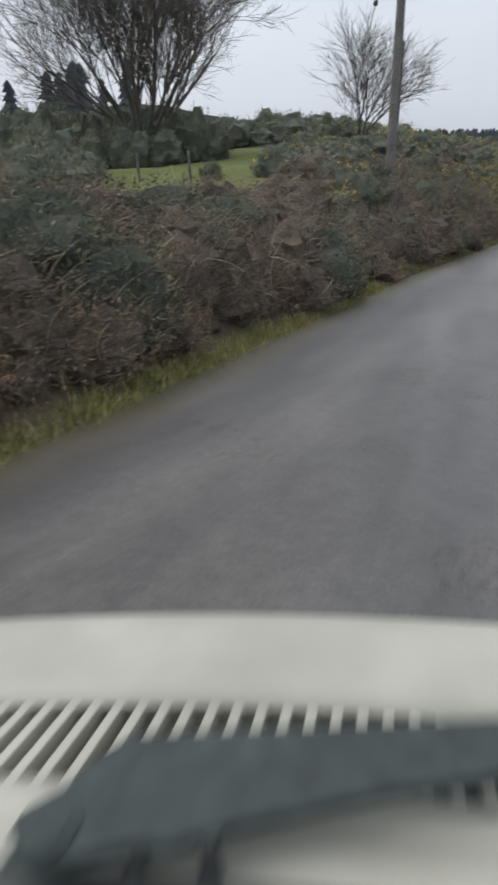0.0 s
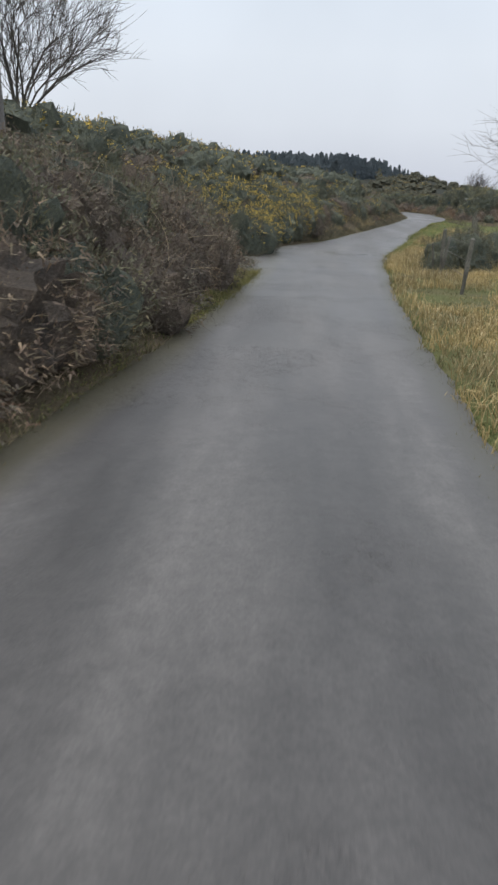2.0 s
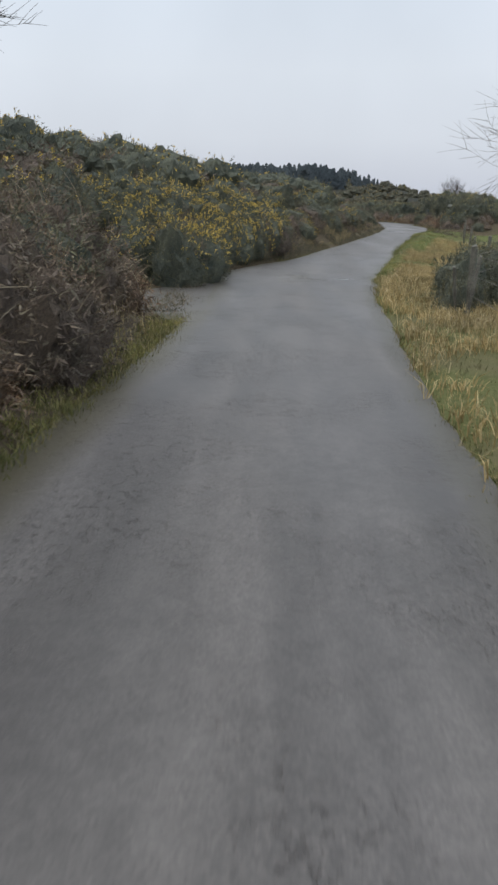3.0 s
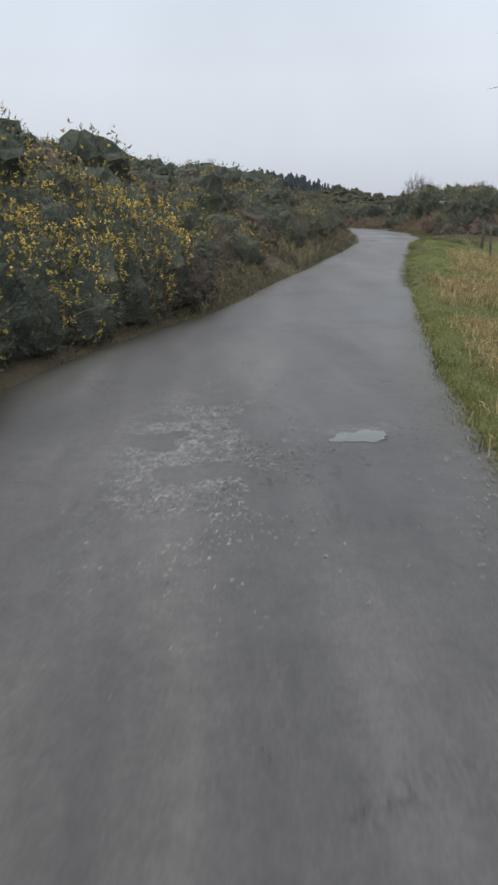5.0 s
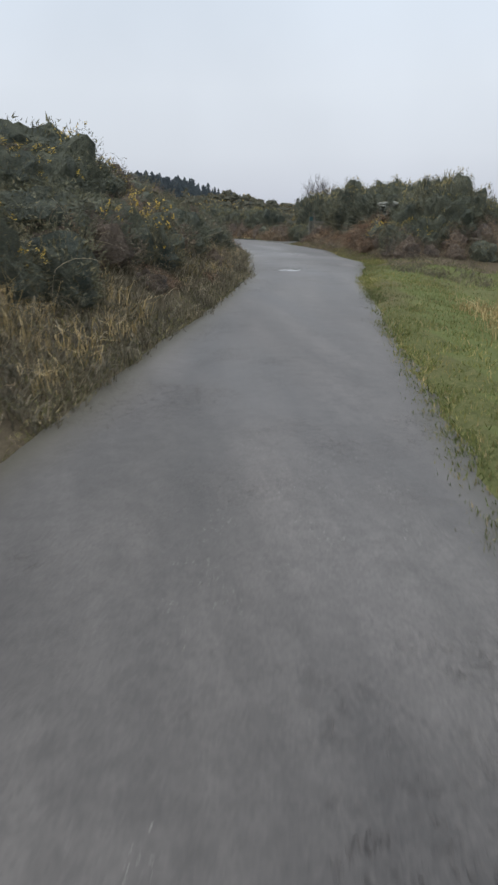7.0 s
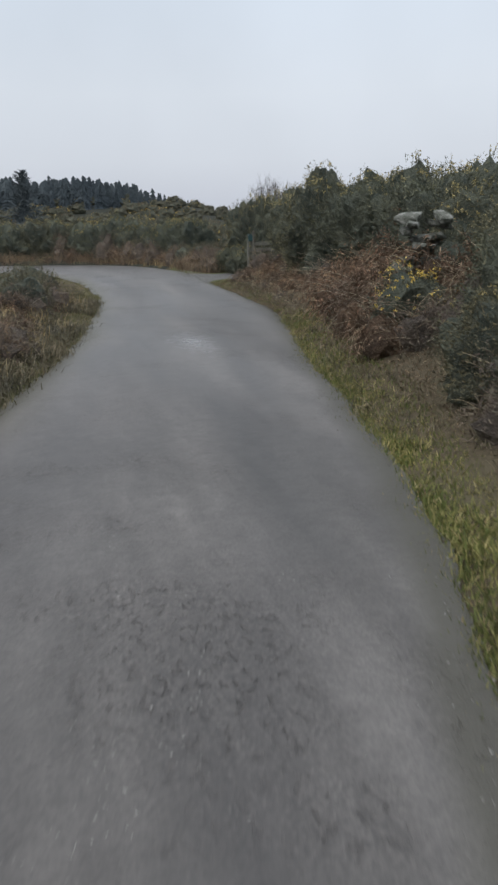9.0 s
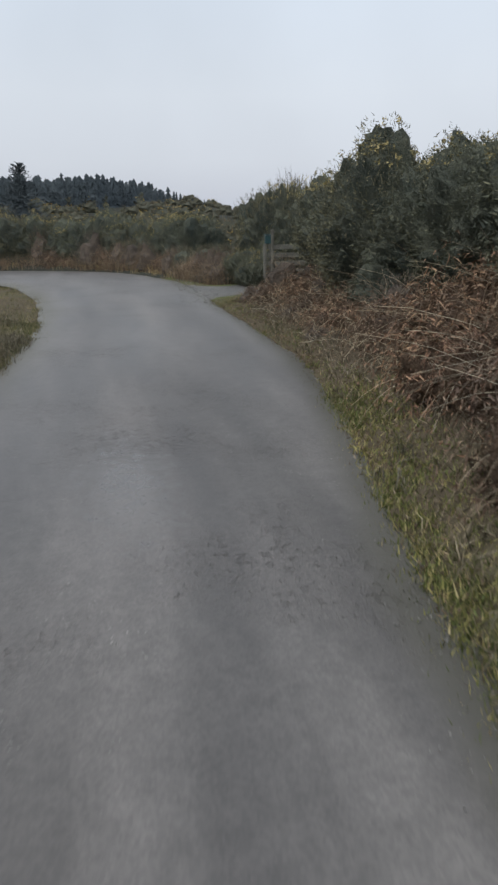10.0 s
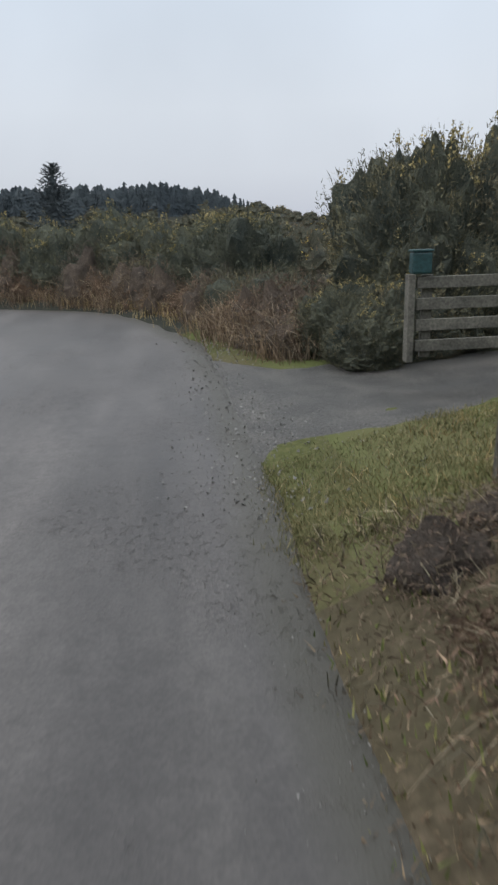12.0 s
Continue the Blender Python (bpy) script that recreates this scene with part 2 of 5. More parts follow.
def asphalt():
    m, nt, b = nodes_of("worn_wet_asphalt")
    g = nt.nodes.new("ShaderNodeNewGeometry")
    pos = g.outputs["Position"]
    grit = add(nt, "ShaderNodeTexVoronoi", Scale=95.0)
    rough = add(nt, "ShaderNodeTexNoise", Scale=9.0, Detail=8.0, Roughness=0.72)
    worn = add(nt, "ShaderNodeTexNoise", Scale=1.1, Detail=6.0, Roughness=0.6)
    wet = add(nt, "ShaderNodeTexNoise", Scale=0.55, Detail=4.0)
    broken = add(nt, "ShaderNodeTexNoise", Scale=0.7, Detail=5.0, Roughness=0.65)
    stretch = add(nt, "ShaderNodeMapping", Scale=(1.7, 0.3, 1.0), Rotation=(0, 0, radians(-9)))
    nt.links.new(pos, stretch.inputs["Vector"])
    for n in (grit, rough, broken):
        nt.links.new(pos, n.inputs["Vector"])
    for n in (worn, wet):
        nt.links.new(stretch.outputs["Vector"], n.inputs["Vector"])
    across = nt.nodes.new("ShaderNodeAttribute")
    across.attribute_name = "across"
    tracks = ramp(nt, across.outputs["Fac"], [(0.0, (1.0, 1.0, 1.0)), (0.14, (0.95, 0.95, 0.95)), (0.27, (0.8, 0.8, 0.81)), (0.42, (1.0, 0.99, 0.98)), (0.58, (1.0, 0.99, 0.98)), (0.73, (0.82, 0.82, 0.83)), (0.88, (0.97, 0.97, 0.96))])
    base = ramp(nt, worn.outputs["Fac"], [(0.3, (0.0395, 0.0365, 0.0362)), (0.5, (0.0665, 0.0617, 0.0605)), (0.7, (0.104, 0.097, 0.095))])
    base = mix(nt, 0.8, base, tracks, "MULTIPLY")
    stone = ramp(nt, grit.outputs["Color"], [(0.2, (0.86, 0.86, 0.86)), (0.8, (1.14, 1.13, 1.12))])
    dark = ramp(nt, rough.outputs["Fac"], [(0.36, (0.8, 0.8, 0.8)), (0.62, (1.08, 1.08, 1.08))])
    fleck = add(nt, "ShaderNodeTexNoise", Scale=55.0, Detail=5.0, Roughness=0.65)
    nt.links.new(pos, fleck.inputs["Vector"])
    chips = ramp(nt, fleck.outputs["Fac"], [(0.40, (0.72, 0.72, 0.73)), (0.52, (1.0, 1.0, 1.0)), (0.64, (1.35, 1.34, 1.32))])
    bare = ramp(nt, broken.outputs["Fac"], [(0.47, (0, 0, 0)), (0.62, (1, 1, 1))])
    dark = mix(nt, bare, dark, chips)
    # scabs: small shallow pits where the top layer has lifted
    scab = add(nt, "ShaderNodeTexNoise", Scale=21.0, Detail=4.0, Roughness=0.65)
    squash = add(nt, "ShaderNodeMapping", Scale=(1.0, 0.75, 1.0))
    nt.links.new(pos, squash.inputs["Vector"])
    nt.links.new(squash.outputs["Vector"], scab.inputs["Vector"])
    pits = ramp(nt, scab.outputs["Fac"], [(0.57, (0, 0, 0)), (0.62, (1, 1, 1))])
    pits = mix(nt, 1.0, pits, ramp(nt, broken.outputs["Fac"], [(0.5, (0, 0, 0)), (0.58, (1, 1, 1))]), "MULTIPLY")
    dark = mix(nt, pits, dark, (0.84, 0.84, 0.84))
    col = mix(nt, 1.0, mix(nt, 1.0, base, stone, "MULTIPLY"), dark, "MULTIPLY")
    # moss and washed-in earth along both edges
    edge = nt.nodes.new("ShaderNodeMath")
    edge.operation = "PINGPONG"
    edge.inputs[1].default_value = 0.5
    nt.links.new(across.outputs["Fac"], edge.inputs[0])
    uneven = nt.nodes.new("ShaderNodeMath")
    uneven.operation = "MULTIPLY_ADD"
    uneven.inputs[1].default_value = -0.09
    nt.links.new(broken.outputs["Fac"], uneven.inputs[0])
    nt.links.new(edge.outputs[0], uneven.inputs[2])
    dirt = ramp(nt, uneven.outputs[0], [(0.0, (0.8, 0.8, 0.8)), (0.05, (0, 0, 0))])
    col = mix(nt, dirt, col, (0.047, 0.044, 0.034))
    # moss and leaf mould reach further in under the hedge on the left
    parts = nt.nodes.new("ShaderNodeSeparateXYZ")
    nt.links.new(pos, parts.inputs[0])
    hedge = add(nt, "ShaderNodeMapRange", **{"From Min": 27.0, "From Max": 33.0, "To Min": 1.0, "To Max": 0.35})
    nt.links.new(parts.outputs["Y"], hedge.inputs["Value"])
    ragged_edge = nt.nodes.new("ShaderNodeMath")
    ragged_edge.operation = "MULTIPLY_ADD"
    ragged_edge.inputs[1].default_value = -0.16
    nt.links.new(broken.outputs["Fac"], ragged_edge.inputs[0])
    nt.links.new(across.outputs["Fac"], ragged_edge.inputs[2])
    moss = ramp(nt, ragged_edge.outputs[0], [(0.0, (0.85, 0.85, 0.85)), (0.09, (0, 0, 0))])
    moss = mix(nt, 1.0, moss, hedge.outputs["Result"], "MULTIPLY")
    col = mix(nt, moss, col, (0.062, 0.054, 0.032))
    nt.links.new(col, b.inputs["Base Color"])
    gloss = ramp(nt, wet.outputs["Fac"], [(0.35, (0.42, 0.42, 0.42)), (0.65, (0.58, 0.58, 0.58))])
    films = None
    for spot, size in (((9.72, 69.9), (0.9, 3.2)), ((1.75, 37.1), (0.9, 0.6))):
        near = add(nt, "ShaderNodeMapping", Location=(-spot[0] / size[0], -spot[1] / size[1], 0), Scale=(1 / size[0], 1 / size[1], 0))
        nt.links.new(pos, near.inputs["Vector"])
        far = nt.nodes.new("ShaderNodeVectorMath")
        far.operation = "LENGTH"
        nt.links.new(near.outputs["Vector"], far.inputs[0])
        ragged = nt.nodes.new("ShaderNodeMath")
        ragged.operation = "MULTIPLY_ADD"
        ragged.inputs[1].default_value = 1.3
        nt.links.new(rough.outputs["Fac"], ragged.inputs[0])
        nt.links.new(far.outputs["Value"], ragged.inputs[2])
        film = ramp(nt, ragged.outputs[0], [(0.55, (1, 1, 1)), (1.25, (0, 0, 0))])
        gloss = mix(nt, film, gloss, (0.12, 0.12, 0.12))
        films = film if films is None else mix(nt, 1.0, films, film, "ADD")
    nt.links.new(gloss, b.inputs["Roughness"])
    h = nt.nodes.new("ShaderNodeMath")
    h.operation = "MULTIPLY_ADD"
    h.inputs[1].default_value = 0.25
    nt.links.new(grit.outputs["Distance"], h.inputs[0])
    nt.links.new(rough.outputs["Fac"], h.inputs[2])
    # the surface has broken up coarsely in places; where water stands it lies flat
    coarse = ramp(nt, broken.outputs["Fac"], [(0.46, (0.14, 0.14, 0.14)), (0.62, (0.7, 0.7, 0.7))])
    coarse = mix(nt, films, coarse, (0.05, 0.05, 0.05))
    deep = nt.nodes.new("ShaderNodeMath")
    deep.operation = "MULTIPLY_ADD"
    deep.inputs[1].default_value = -1.0
    nt.links.new(pits, deep.inputs[0])
    nt.links.new(h.outputs[0], deep.inputs[2])
    bp = add(nt, "ShaderNodeBump", Distance=0.014)
    nt.links.new(coarse, bp.inputs["Strength"])
    nt.links.new(deep.outputs[0], bp.inputs["Height"])
    nt.links.new(bp.outputs["Normal"], b.inputs["Normal"])
    return m


ASPHALT = asphalt()
m, nt, b = nodes_of("standing_water")
b.inputs["Base Color"].default_value = (0.09, 0.09, 0.085, 1)
b.inputs["Roughness"].default_value = 0.08
n = add(nt, "ShaderNodeTexNoise", Scale=9.0, Detail=3.0)
bump(nt, n.outputs["Fac"], b, 0.12, 0.01)
WATER = m


# ---- geometry helpers ----
def mesh_from(name, verts, faces, material, smooth=False):
    me = bpy.data.meshes.new(name)
    me.from_pydata([tuple(v) for v in verts] if isinstance(verts, list) else verts.tolist(), [], faces if isinstance(faces, list) else faces.tolist())
    for mat in material if isinstance(material, (list, tuple)) else (material,):
        me.materials.append(mat)
    if smooth:
        me.polygons.foreach_set("use_smooth", [True] * len(me.polygons))
    me.update()
    return me


def part(name, bm, material, parent, label=""):
    """Links a bmesh, or a finished mesh, as one mesh object under a thing or a part."""
    if isinstance(bm, bmesh.types.BMesh):
        me = bpy.data.meshes.new(name)
        bm.to_mesh(me)
        bm.free()
        me.materials.append(material)
    else:
        me = bm
    ob = new(name, me)
    ob.parent = parent
    return tagged(ob, label) if label else ob


def thing(name, m, label, category, group="", kind=""):
    ob = new(name)
    ob.empty_display_size = 0.2
    ob.matrix_basis = m
    return tagged(ob, label, category, group, kind)


def box(bm, x0, x1, y0, y1, z0, z1, bevel=0.0):
    made = bmesh.ops.create_cube(bm, size=1.0)["verts"]
    for v in made:
        v.co = Vector((x0 + (v.co.x + 0.5) * (x1 - x0), y0 + (v.co.y + 0.5) * (y1 - y0), z0 + (v.co.z + 0.5) * (z1 - z0)))
    if bevel:
        edges = list({ed for v in made for ed in v.link_edges})
        bmesh.ops.bevel(bm, geom=edges, offset=bevel, segments=2, affect="EDGES", profile=0.6)
    return bm


def rod(bm, points, radii, sides=8, cap=True):
    """A round rod along points."""
    rings = []
    for k, p in enumerate(points):
        p = Vector(p)
        a = Vector(points[max(k - 1, 0)])
        c = Vector(points[min(k + 1, len(points) - 1)])
        d = (c - a).normalized()
        q = d.to_track_quat("Z", "Y")
        r = radii[k] if isinstance(radii, (list, tuple)) else radii
        rings.append([bm.verts.new(p + q @ Vector((r * math.cos(2 * math.pi * j / sides), r * math.sin(2 * math.pi * j / sides), 0))) for j in range(sides)])
    for a, c in zip(rings, rings[1:]):
        for j in range(sides):
            bm.faces.new((a[j], a[(j + 1) % sides], c[(j + 1) % sides], c[j]))
    if cap:
        bm.faces.new(rings[0][::-1])
        bm.faces.new(rings[-1])
    return bm


rng = np.random.default_rng(7)


def unit(v):
    return v / np.maximum(np.linalg.norm(v, axis=-1, keepdims=True), 1e-9)


def blades(base, direction, length, width, bend=0.0):
    """Thin tapering blades: one triangle each, or two joined ones where they bend."""
    n = len(base)
    side = unit(np.cross(direction, unit(rng.normal(size=(n, 3)))))
    w = side * (np.broadcast_to(width, (n,))[:, None] / 2)
    ln = np.broadcast_to(length, (n,))[:, None]
    if not bend:
        v = np.stack([base - w, base + w, base + direction * ln], 1).reshape(-1, 3)
        return v, np.arange(3 * n).reshape(-1, 3)
    mid = base + direction * ln * 0.55
    tip = base + direction * ln + np.c_[rng.normal(size=(n, 2)) * bend, -np.abs(rng.normal(size=n)) * bend] * ln
    v = np.stack([base - w, base + w, mid - w * 0.7, mid + w * 0.7, tip], 1).reshape(-1, 3)
    k = np.arange(n)[:, None] * 5
    f = np.concatenate([k + [0, 1, 3], k + [0, 3, 2], k + [2, 3, 4]], 1).reshape(-1, 3)
    return v, f


def strands(paths, radius, sides=3):
    """Thin stems. paths: (n, k, 3); radius: (n, k)."""
    n, k, _ = paths.shape
    d = unit(np.gradient(paths, axis=1))
    a = unit(np.cross(d, [0.31, 0.87, 0.38]))
    c = np.cross(d, a)
    ang = 2 * np.pi * np.arange(sides) / sides
    ring = paths[:, :, None] + radius[:, :, None, None] * (np.cos(ang)[:, None] * a[:, :, None] + np.sin(ang)[:, None] * c[:, :, None])
    v = ring.reshape(-1, 3)
    idx = np.arange(n * k * sides).reshape(n, k, sides)
    p, q = idx[:, :-1], idx[:, 1:]
    pr, qr = np.roll(p, -1, 2), np.roll(q, -1, 2)
    f = np.concatenate([np.stack([p, pr, qr], -1).reshape(-1, 3), np.stack([p, qr, q], -1).reshape(-1, 3)])
    return v, f


def join(*pieces):
    vs, fs, o = [], [], 0
    for v, f in pieces:
        vs.append(v)
        fs.append(f + o)
        o += len(v)
    return np.concatenate(vs), np.concatenate(fs)


def lump(rx, ry, h, seed, cuts=3):
    """A closed, uneven mound standing on z = 0: the dense inside of a bush."""
    bm = bmesh.new()
    bmesh.ops.create_icosphere(bm, subdivisions=cuts, radius=1.0)
    out = []
    for v in bm.verts:
        p = v.co
        k = (1 + 0.3 * noise.noise(p * 1.6 + Vector((seed * 3.1, 0, 0))) + 0.2 * noise.noise(p * 3.6 + Vector((0, seed * 2.3, 0)))) * rng.uniform(0.9, 1.04)
        out.append((p.x * rx * k, p.y * ry * k, (max(p.z, -0.6) + 0.6) / 1.6 * h * k))
    f = [[w.index for w in fc.verts] for fc in bm.faces]
    bm.free()
    return np.array(out), np.array(f)


def dome(n, rx, ry, h, seed, low=-0.1):
    """Points on the same uneven mound, and the way out of it."""
    z = rng.uniform(low, 1.0, n)
    a = rng.uniform(0, 2 * np.pi, n)
    r = np.sqrt(np.maximum(1 - z * z, 0))
    p = np.c_[r * np.cos(a), r * np.sin(a), z]
    k = np.array([1 + 0.3 * noise.noise(Vector(q) * 1.6 + Vector((seed * 3.1, 0, 0))) + 0.2 * noise.noise(Vector(q) * 3.6 + Vector((0, seed * 2.3, 0))) for q in p])
    pts = np.c_[p[:, 0] * rx * k, p[:, 1] * ry * k, (np.maximum(p[:, 2], -0.6) + 0.6) / 1.6 * h * k]
    return pts, unit(p / [rx, ry, h])


def coat(r, h, seed, n, size, droop=0.0, wide=0.28):
    """The thick coat of short twigs and spines over the inner mass."""
    p, out = dome(n, r, r, h, seed, -0.55)
    p = p * rng.uniform(0.86, 1.02, (n, 1))
    d = unit(out * 0.75 + rng.normal(size=p.shape) * 0.75 + [0, 0, 0.3 - droop])
    ln = rng.uniform(0.5, 1.3, n) * size
    return blades(p - d * ln[:, None] * 0.3, d, ln, ln * wide)


def gorse_meshes(seed, r, h, shoots, flowers, needles=10, spike=0.2, cuts=3, needle=0.03, thick=0.3, heart=0.84, fill=3, coat_size=0.07):
    """Gorse: a packed dim mass, a coat of short spines, and upright finger-like shoots clothed in needles."""
    core = lump(r * heart, r * heart, h * heart * 1.04, seed, cuts)
    p, out = dome(shoots, r * 0.9, r * 0.9, h * 0.92, seed, -0.4)
    high = np.clip(p[:, 2] / h, 0, 1)[:, None]
    way = unit(out * (0.95 - 0.5 * high) + np.array([0, 0, 1.0]) * (0.25 + 0.75 * high) + rng.normal(size=p.shape) * 0.2)
    ln = rng.uniform(0.3, 1.0, shoots) ** 1.3 * spike * (0.55 + 0.75 * high[:, 0])
    steps = np.linspace(0.0, 1.0, needles)
    at = (p[:, None] + way[:, None] * (ln[:, None] * steps)[..., None]).reshape(-1, 3)
    dr = unit(np.repeat(way, needles, 0) * 0.75 + rng.normal(size=(len(at), 3)) * 0.6)
    sz = np.tile(1.25 - 0.7 * steps, shoots) * rng.uniform(0.7, 1.3, len(at)) * needle
    green = blades(at, dr, sz, sz * thick)
    stem = blades(p - way * 0.06, way, ln + 0.05, needle * 0.4)
    made = {"core": core, "needles": join(green, stem, coat(r * 0.97, h * 0.97, seed, shoots * fill, coat_size))}
    if flowers:
        middle, _ = dome(6, r, r, h, seed, 0.2)
        near = np.min(np.linalg.norm(p[:, None] - middle[None], axis=-1), 1) + rng.uniform(0, 0.3, shoots) * r
        near = near - (2.2 if h > 1.5 else 0.5) * r * high[:, 0]
        chosen = np.argsort(near)[: min(flowers, shoots)]
        k = 7
        at = (p[chosen][:, None] + way[chosen][:, None] * (ln[chosen][:, None] * rng.uniform(0.3, 0.95, (len(chosen), k)))[..., None] + rng.normal(size=(len(chosen), k, 3)) * 0.014).reshape(-1, 3)
        made["flowers"] = blades(at, unit(rng.normal(size=at.shape) + [0, 0, 0.5]), rng.uniform(0.7, 1.2, len(at)) * max(0.03, needle * 0.62), max(0.026, needle * 0.45))
    return made


def heath_meshes(seed, r, h, shoots, stalks, leaf_size=0.03):
    core = lump(r * 0.74, r * 0.74, h * 0.78, seed, 3)
    p, out = dome(shoots, r * 0.88, r * 0.88, h * 0.9, seed, -0.5)
    way = unit(out * 0.8 + [0, 0, 0.35] + rng.normal(size=p.shape) * 0.45)
    ln = rng.uniform(0.06, 0.24, shoots)
    k = 7
    tt = np.linspace(0, 1, k)
    at = (p[:, None] + way[:, None] * (ln[:, None] * tt)[..., None] - np.array([0, 0, 0.5]) * (ln[:, None] * tt**2)[..., None]).reshape(-1, 3)
    dr = unit(np.repeat(way, k, 0) * 0.6 + rng.normal(size=(len(at), 3)) * 0.8 - [0, 0, 0.25])
    leaf = blades(at, dr, rng.uniform(0.6, 1.5, len(at)) * leaf_size, rng.uniform(0.15, 0.34, len(at)) * leaf_size)
    stem = blades(p - way * 0.05, way, ln + 0.03, 0.007)
    q, o2 = dome(stalks, r * 0.85, r * 0.85, h * 0.85, seed, -0.2)
    up = unit(o2 * 0.5 + rng.normal(size=q.shape) * 0.5 + [0, 0, 0.5])
    l2 = rng.uniform(0.2, 0.55, stalks)[:, None]
    sag = unit(rng.normal(size=q.shape) * [1, 1, 0.2] - [0, 0, 0.5])
    t2 = np.linspace(0, 1, 5)[None, :, None]
    path = q[:, None] + up[:, None] * l2[:, None] * t2 + sag[:, None] * l2[:, None] * 0.45 * t2**2
    return {"core": core, "twigs": join(leaf, stem, coat(r * 0.96, h * 0.96, seed, shoots * 8, leaf_size * 2.3, 0.45, 0.2)), "stalks": strands(path, np.tile(np.linspace(0.004, 0.0016, 5), (stalks, 1)))}


def bracken_meshes(seed, r, h, fronds):
    core = join(lump(r * 0.55, r * 0.55, h * 0.54, seed, 3), coat(r * 0.72, h * 0.7, seed, fronds * 5, 0.09, 0.6, 0.2))
    p, out = dome(fronds, r * 0.6, r * 0.6, h * 0.66, seed, -0.4)
    p = p * rng.uniform(0.7, 1.0, (fronds, 1))
    up = unit(out * [1, 1, 0.6] + rng.normal(size=p.shape) * 0.5 + [0, 0, 0.4])
    ln = rng.uniform(0.25, 0.65, fronds)[:, None]
    k = 6
    tt = np.linspace(0, 1, k)[None, :, None]
    path = p[:, None] + up[:, None] * ln[:, None] * tt - np.array([0, 0, 1.0]) * ln[:, None] * rng.uniform(0.4, 1.1, (fronds, 1, 1)) * tt**2
    bare = rng.choice(fronds, fronds // 3, replace=False)
    stem = strands(path[bare], np.tile(np.linspace(0.0035, 0.0015, k), (len(bare), 1)))
    side = unit(np.cross(up, rng.normal(size=up.shape)))
    bits = []
    for s in (-1, 1):
        at = path[:, 1:].reshape(-1, 3)
        d = unit(np.repeat(side * s, k - 1, 0) + np.repeat(up, k - 1, 0) * 0.4 - [0, 0, 0.6] + rng.normal(size=at.shape) * 0.4)
        bits.append(blades(at, d, np.tile(np.linspace(1.0, 0.3, k - 1), fronds) * rng.uniform(0.05, 0.13, len(at)), rng.uniform(0.007, 0.016, len(at))))
    return {"core": core, "fronds": join(*bits), "stalks": stem}


# ---- the lie of the land ----
# the road's two edges, as far along as they run side by side
LEFT = [(-3.4, -12), (-2.9, -5), (-2.85, 0), (-2.8, 5), (-2.75, 10), (-2.65, 15), (-2.15, 20), (-1.8, 25), (-1.6, 29), (-1.5, 33), (-1.6, 36), (-1.42, 39.5), (-0.6, 42), (0.5, 44.3), (1.28, 46.5), (2.05, 48.7), (3.0, 51), (3.92, 53.6), (4.72, 55.6), (5.8, 58.9), (6.6, 63), (7.4, 67), (8.0, 70), (8.45, 73.5), (8.7, 77), (8.6, 80), (8.2, 83), (7.0, 86.5), (3.5, 89.3), (-3, 91.2), (-14, 94), (-34, 99)]
RIGHT = [(0.2, -12), (0.4, -5), (0.5, 0), (0.5, 5), (0.55, 10), (0.65, 16), (0.9, 20.5), (1.22, 25.5), (1.6, 29.5), (1.9, 32.5), (2.3, 35), (2.85, 38.5), (3.4, 41), (4.1, 44), (4.9, 47.3), (5.5, 49.7), (6.2, 52.2), (7.0, 54.9), (7.6, 57), (8.6, 60.3), (9.75, 63.2), (10.5, 66), (10.95, 68.5), (11.8, 72.4), (12.0, 75.5), (12.05, 79), (12.1, 82.5), (11.8, 86.5), (9.6, 91.2), (1.5, 94.8), (-12, 98.2), (-33, 103)]
ROAD_Z = [(-12, 0.35), (0, 0.0), (3, -0.16), (6.2, -0.32), (9.4, -0.47), (12.6, -0.6), (15.8, -0.72), (19, -0.8), (25, -0.95), (30.8, -1.09), (36, -1.22), (39.6, -1.31), (43, -1.34), (47, -1.32), (53, -1.17), (59.4, -0.98), (63.3, -1.0), (66, -1.09), (69, -1.14), (73, -1.17), (90, -1.17), (110, -1.2)]


ST_N = 420
lp, rp = np.array(LEFT, float), np.array(RIGHT, float)
kk = np.linspace(0, len(lp) - 1, ST_N)


def glide(p, k):
    """A smooth line through points (Catmull-Rom)."""
    i = np.clip(np.floor(k).astype(int), 0, len(p) - 2)
    f = (k - i)[:, None]
    a, b2, c, d = p[np.maximum(i - 1, 0)], p[i], p[i + 1], p[np.minimum(i + 2, len(p) - 1)]
    return 0.5 * (2 * b2 + (c - a) * f + (2 * a - 5 * b2 + 4 * c - d) * f**2 + (3 * b2 - a - 3 * c + d) * f**3)


LE, RE = glide(lp, kk), glide(rp, kk)
MID = (LE + RE) / 2
ALONG = np.r_[0, np.cumsum(np.hypot(*np.diff(MID, axis=0).T))]
ROADZ = np.interp(MID[:, 1], *np.array(ROAD_Z).T)
ROADZ[MID[:, 1] > 88] = -1.17
TAN = unit(np.gradient(MID, axis=0))
HALF = np.abs((RE - LE)[:, 0] * TAN[:, 1] - (RE - LE)[:, 1] * TAN[:, 0]) / 2


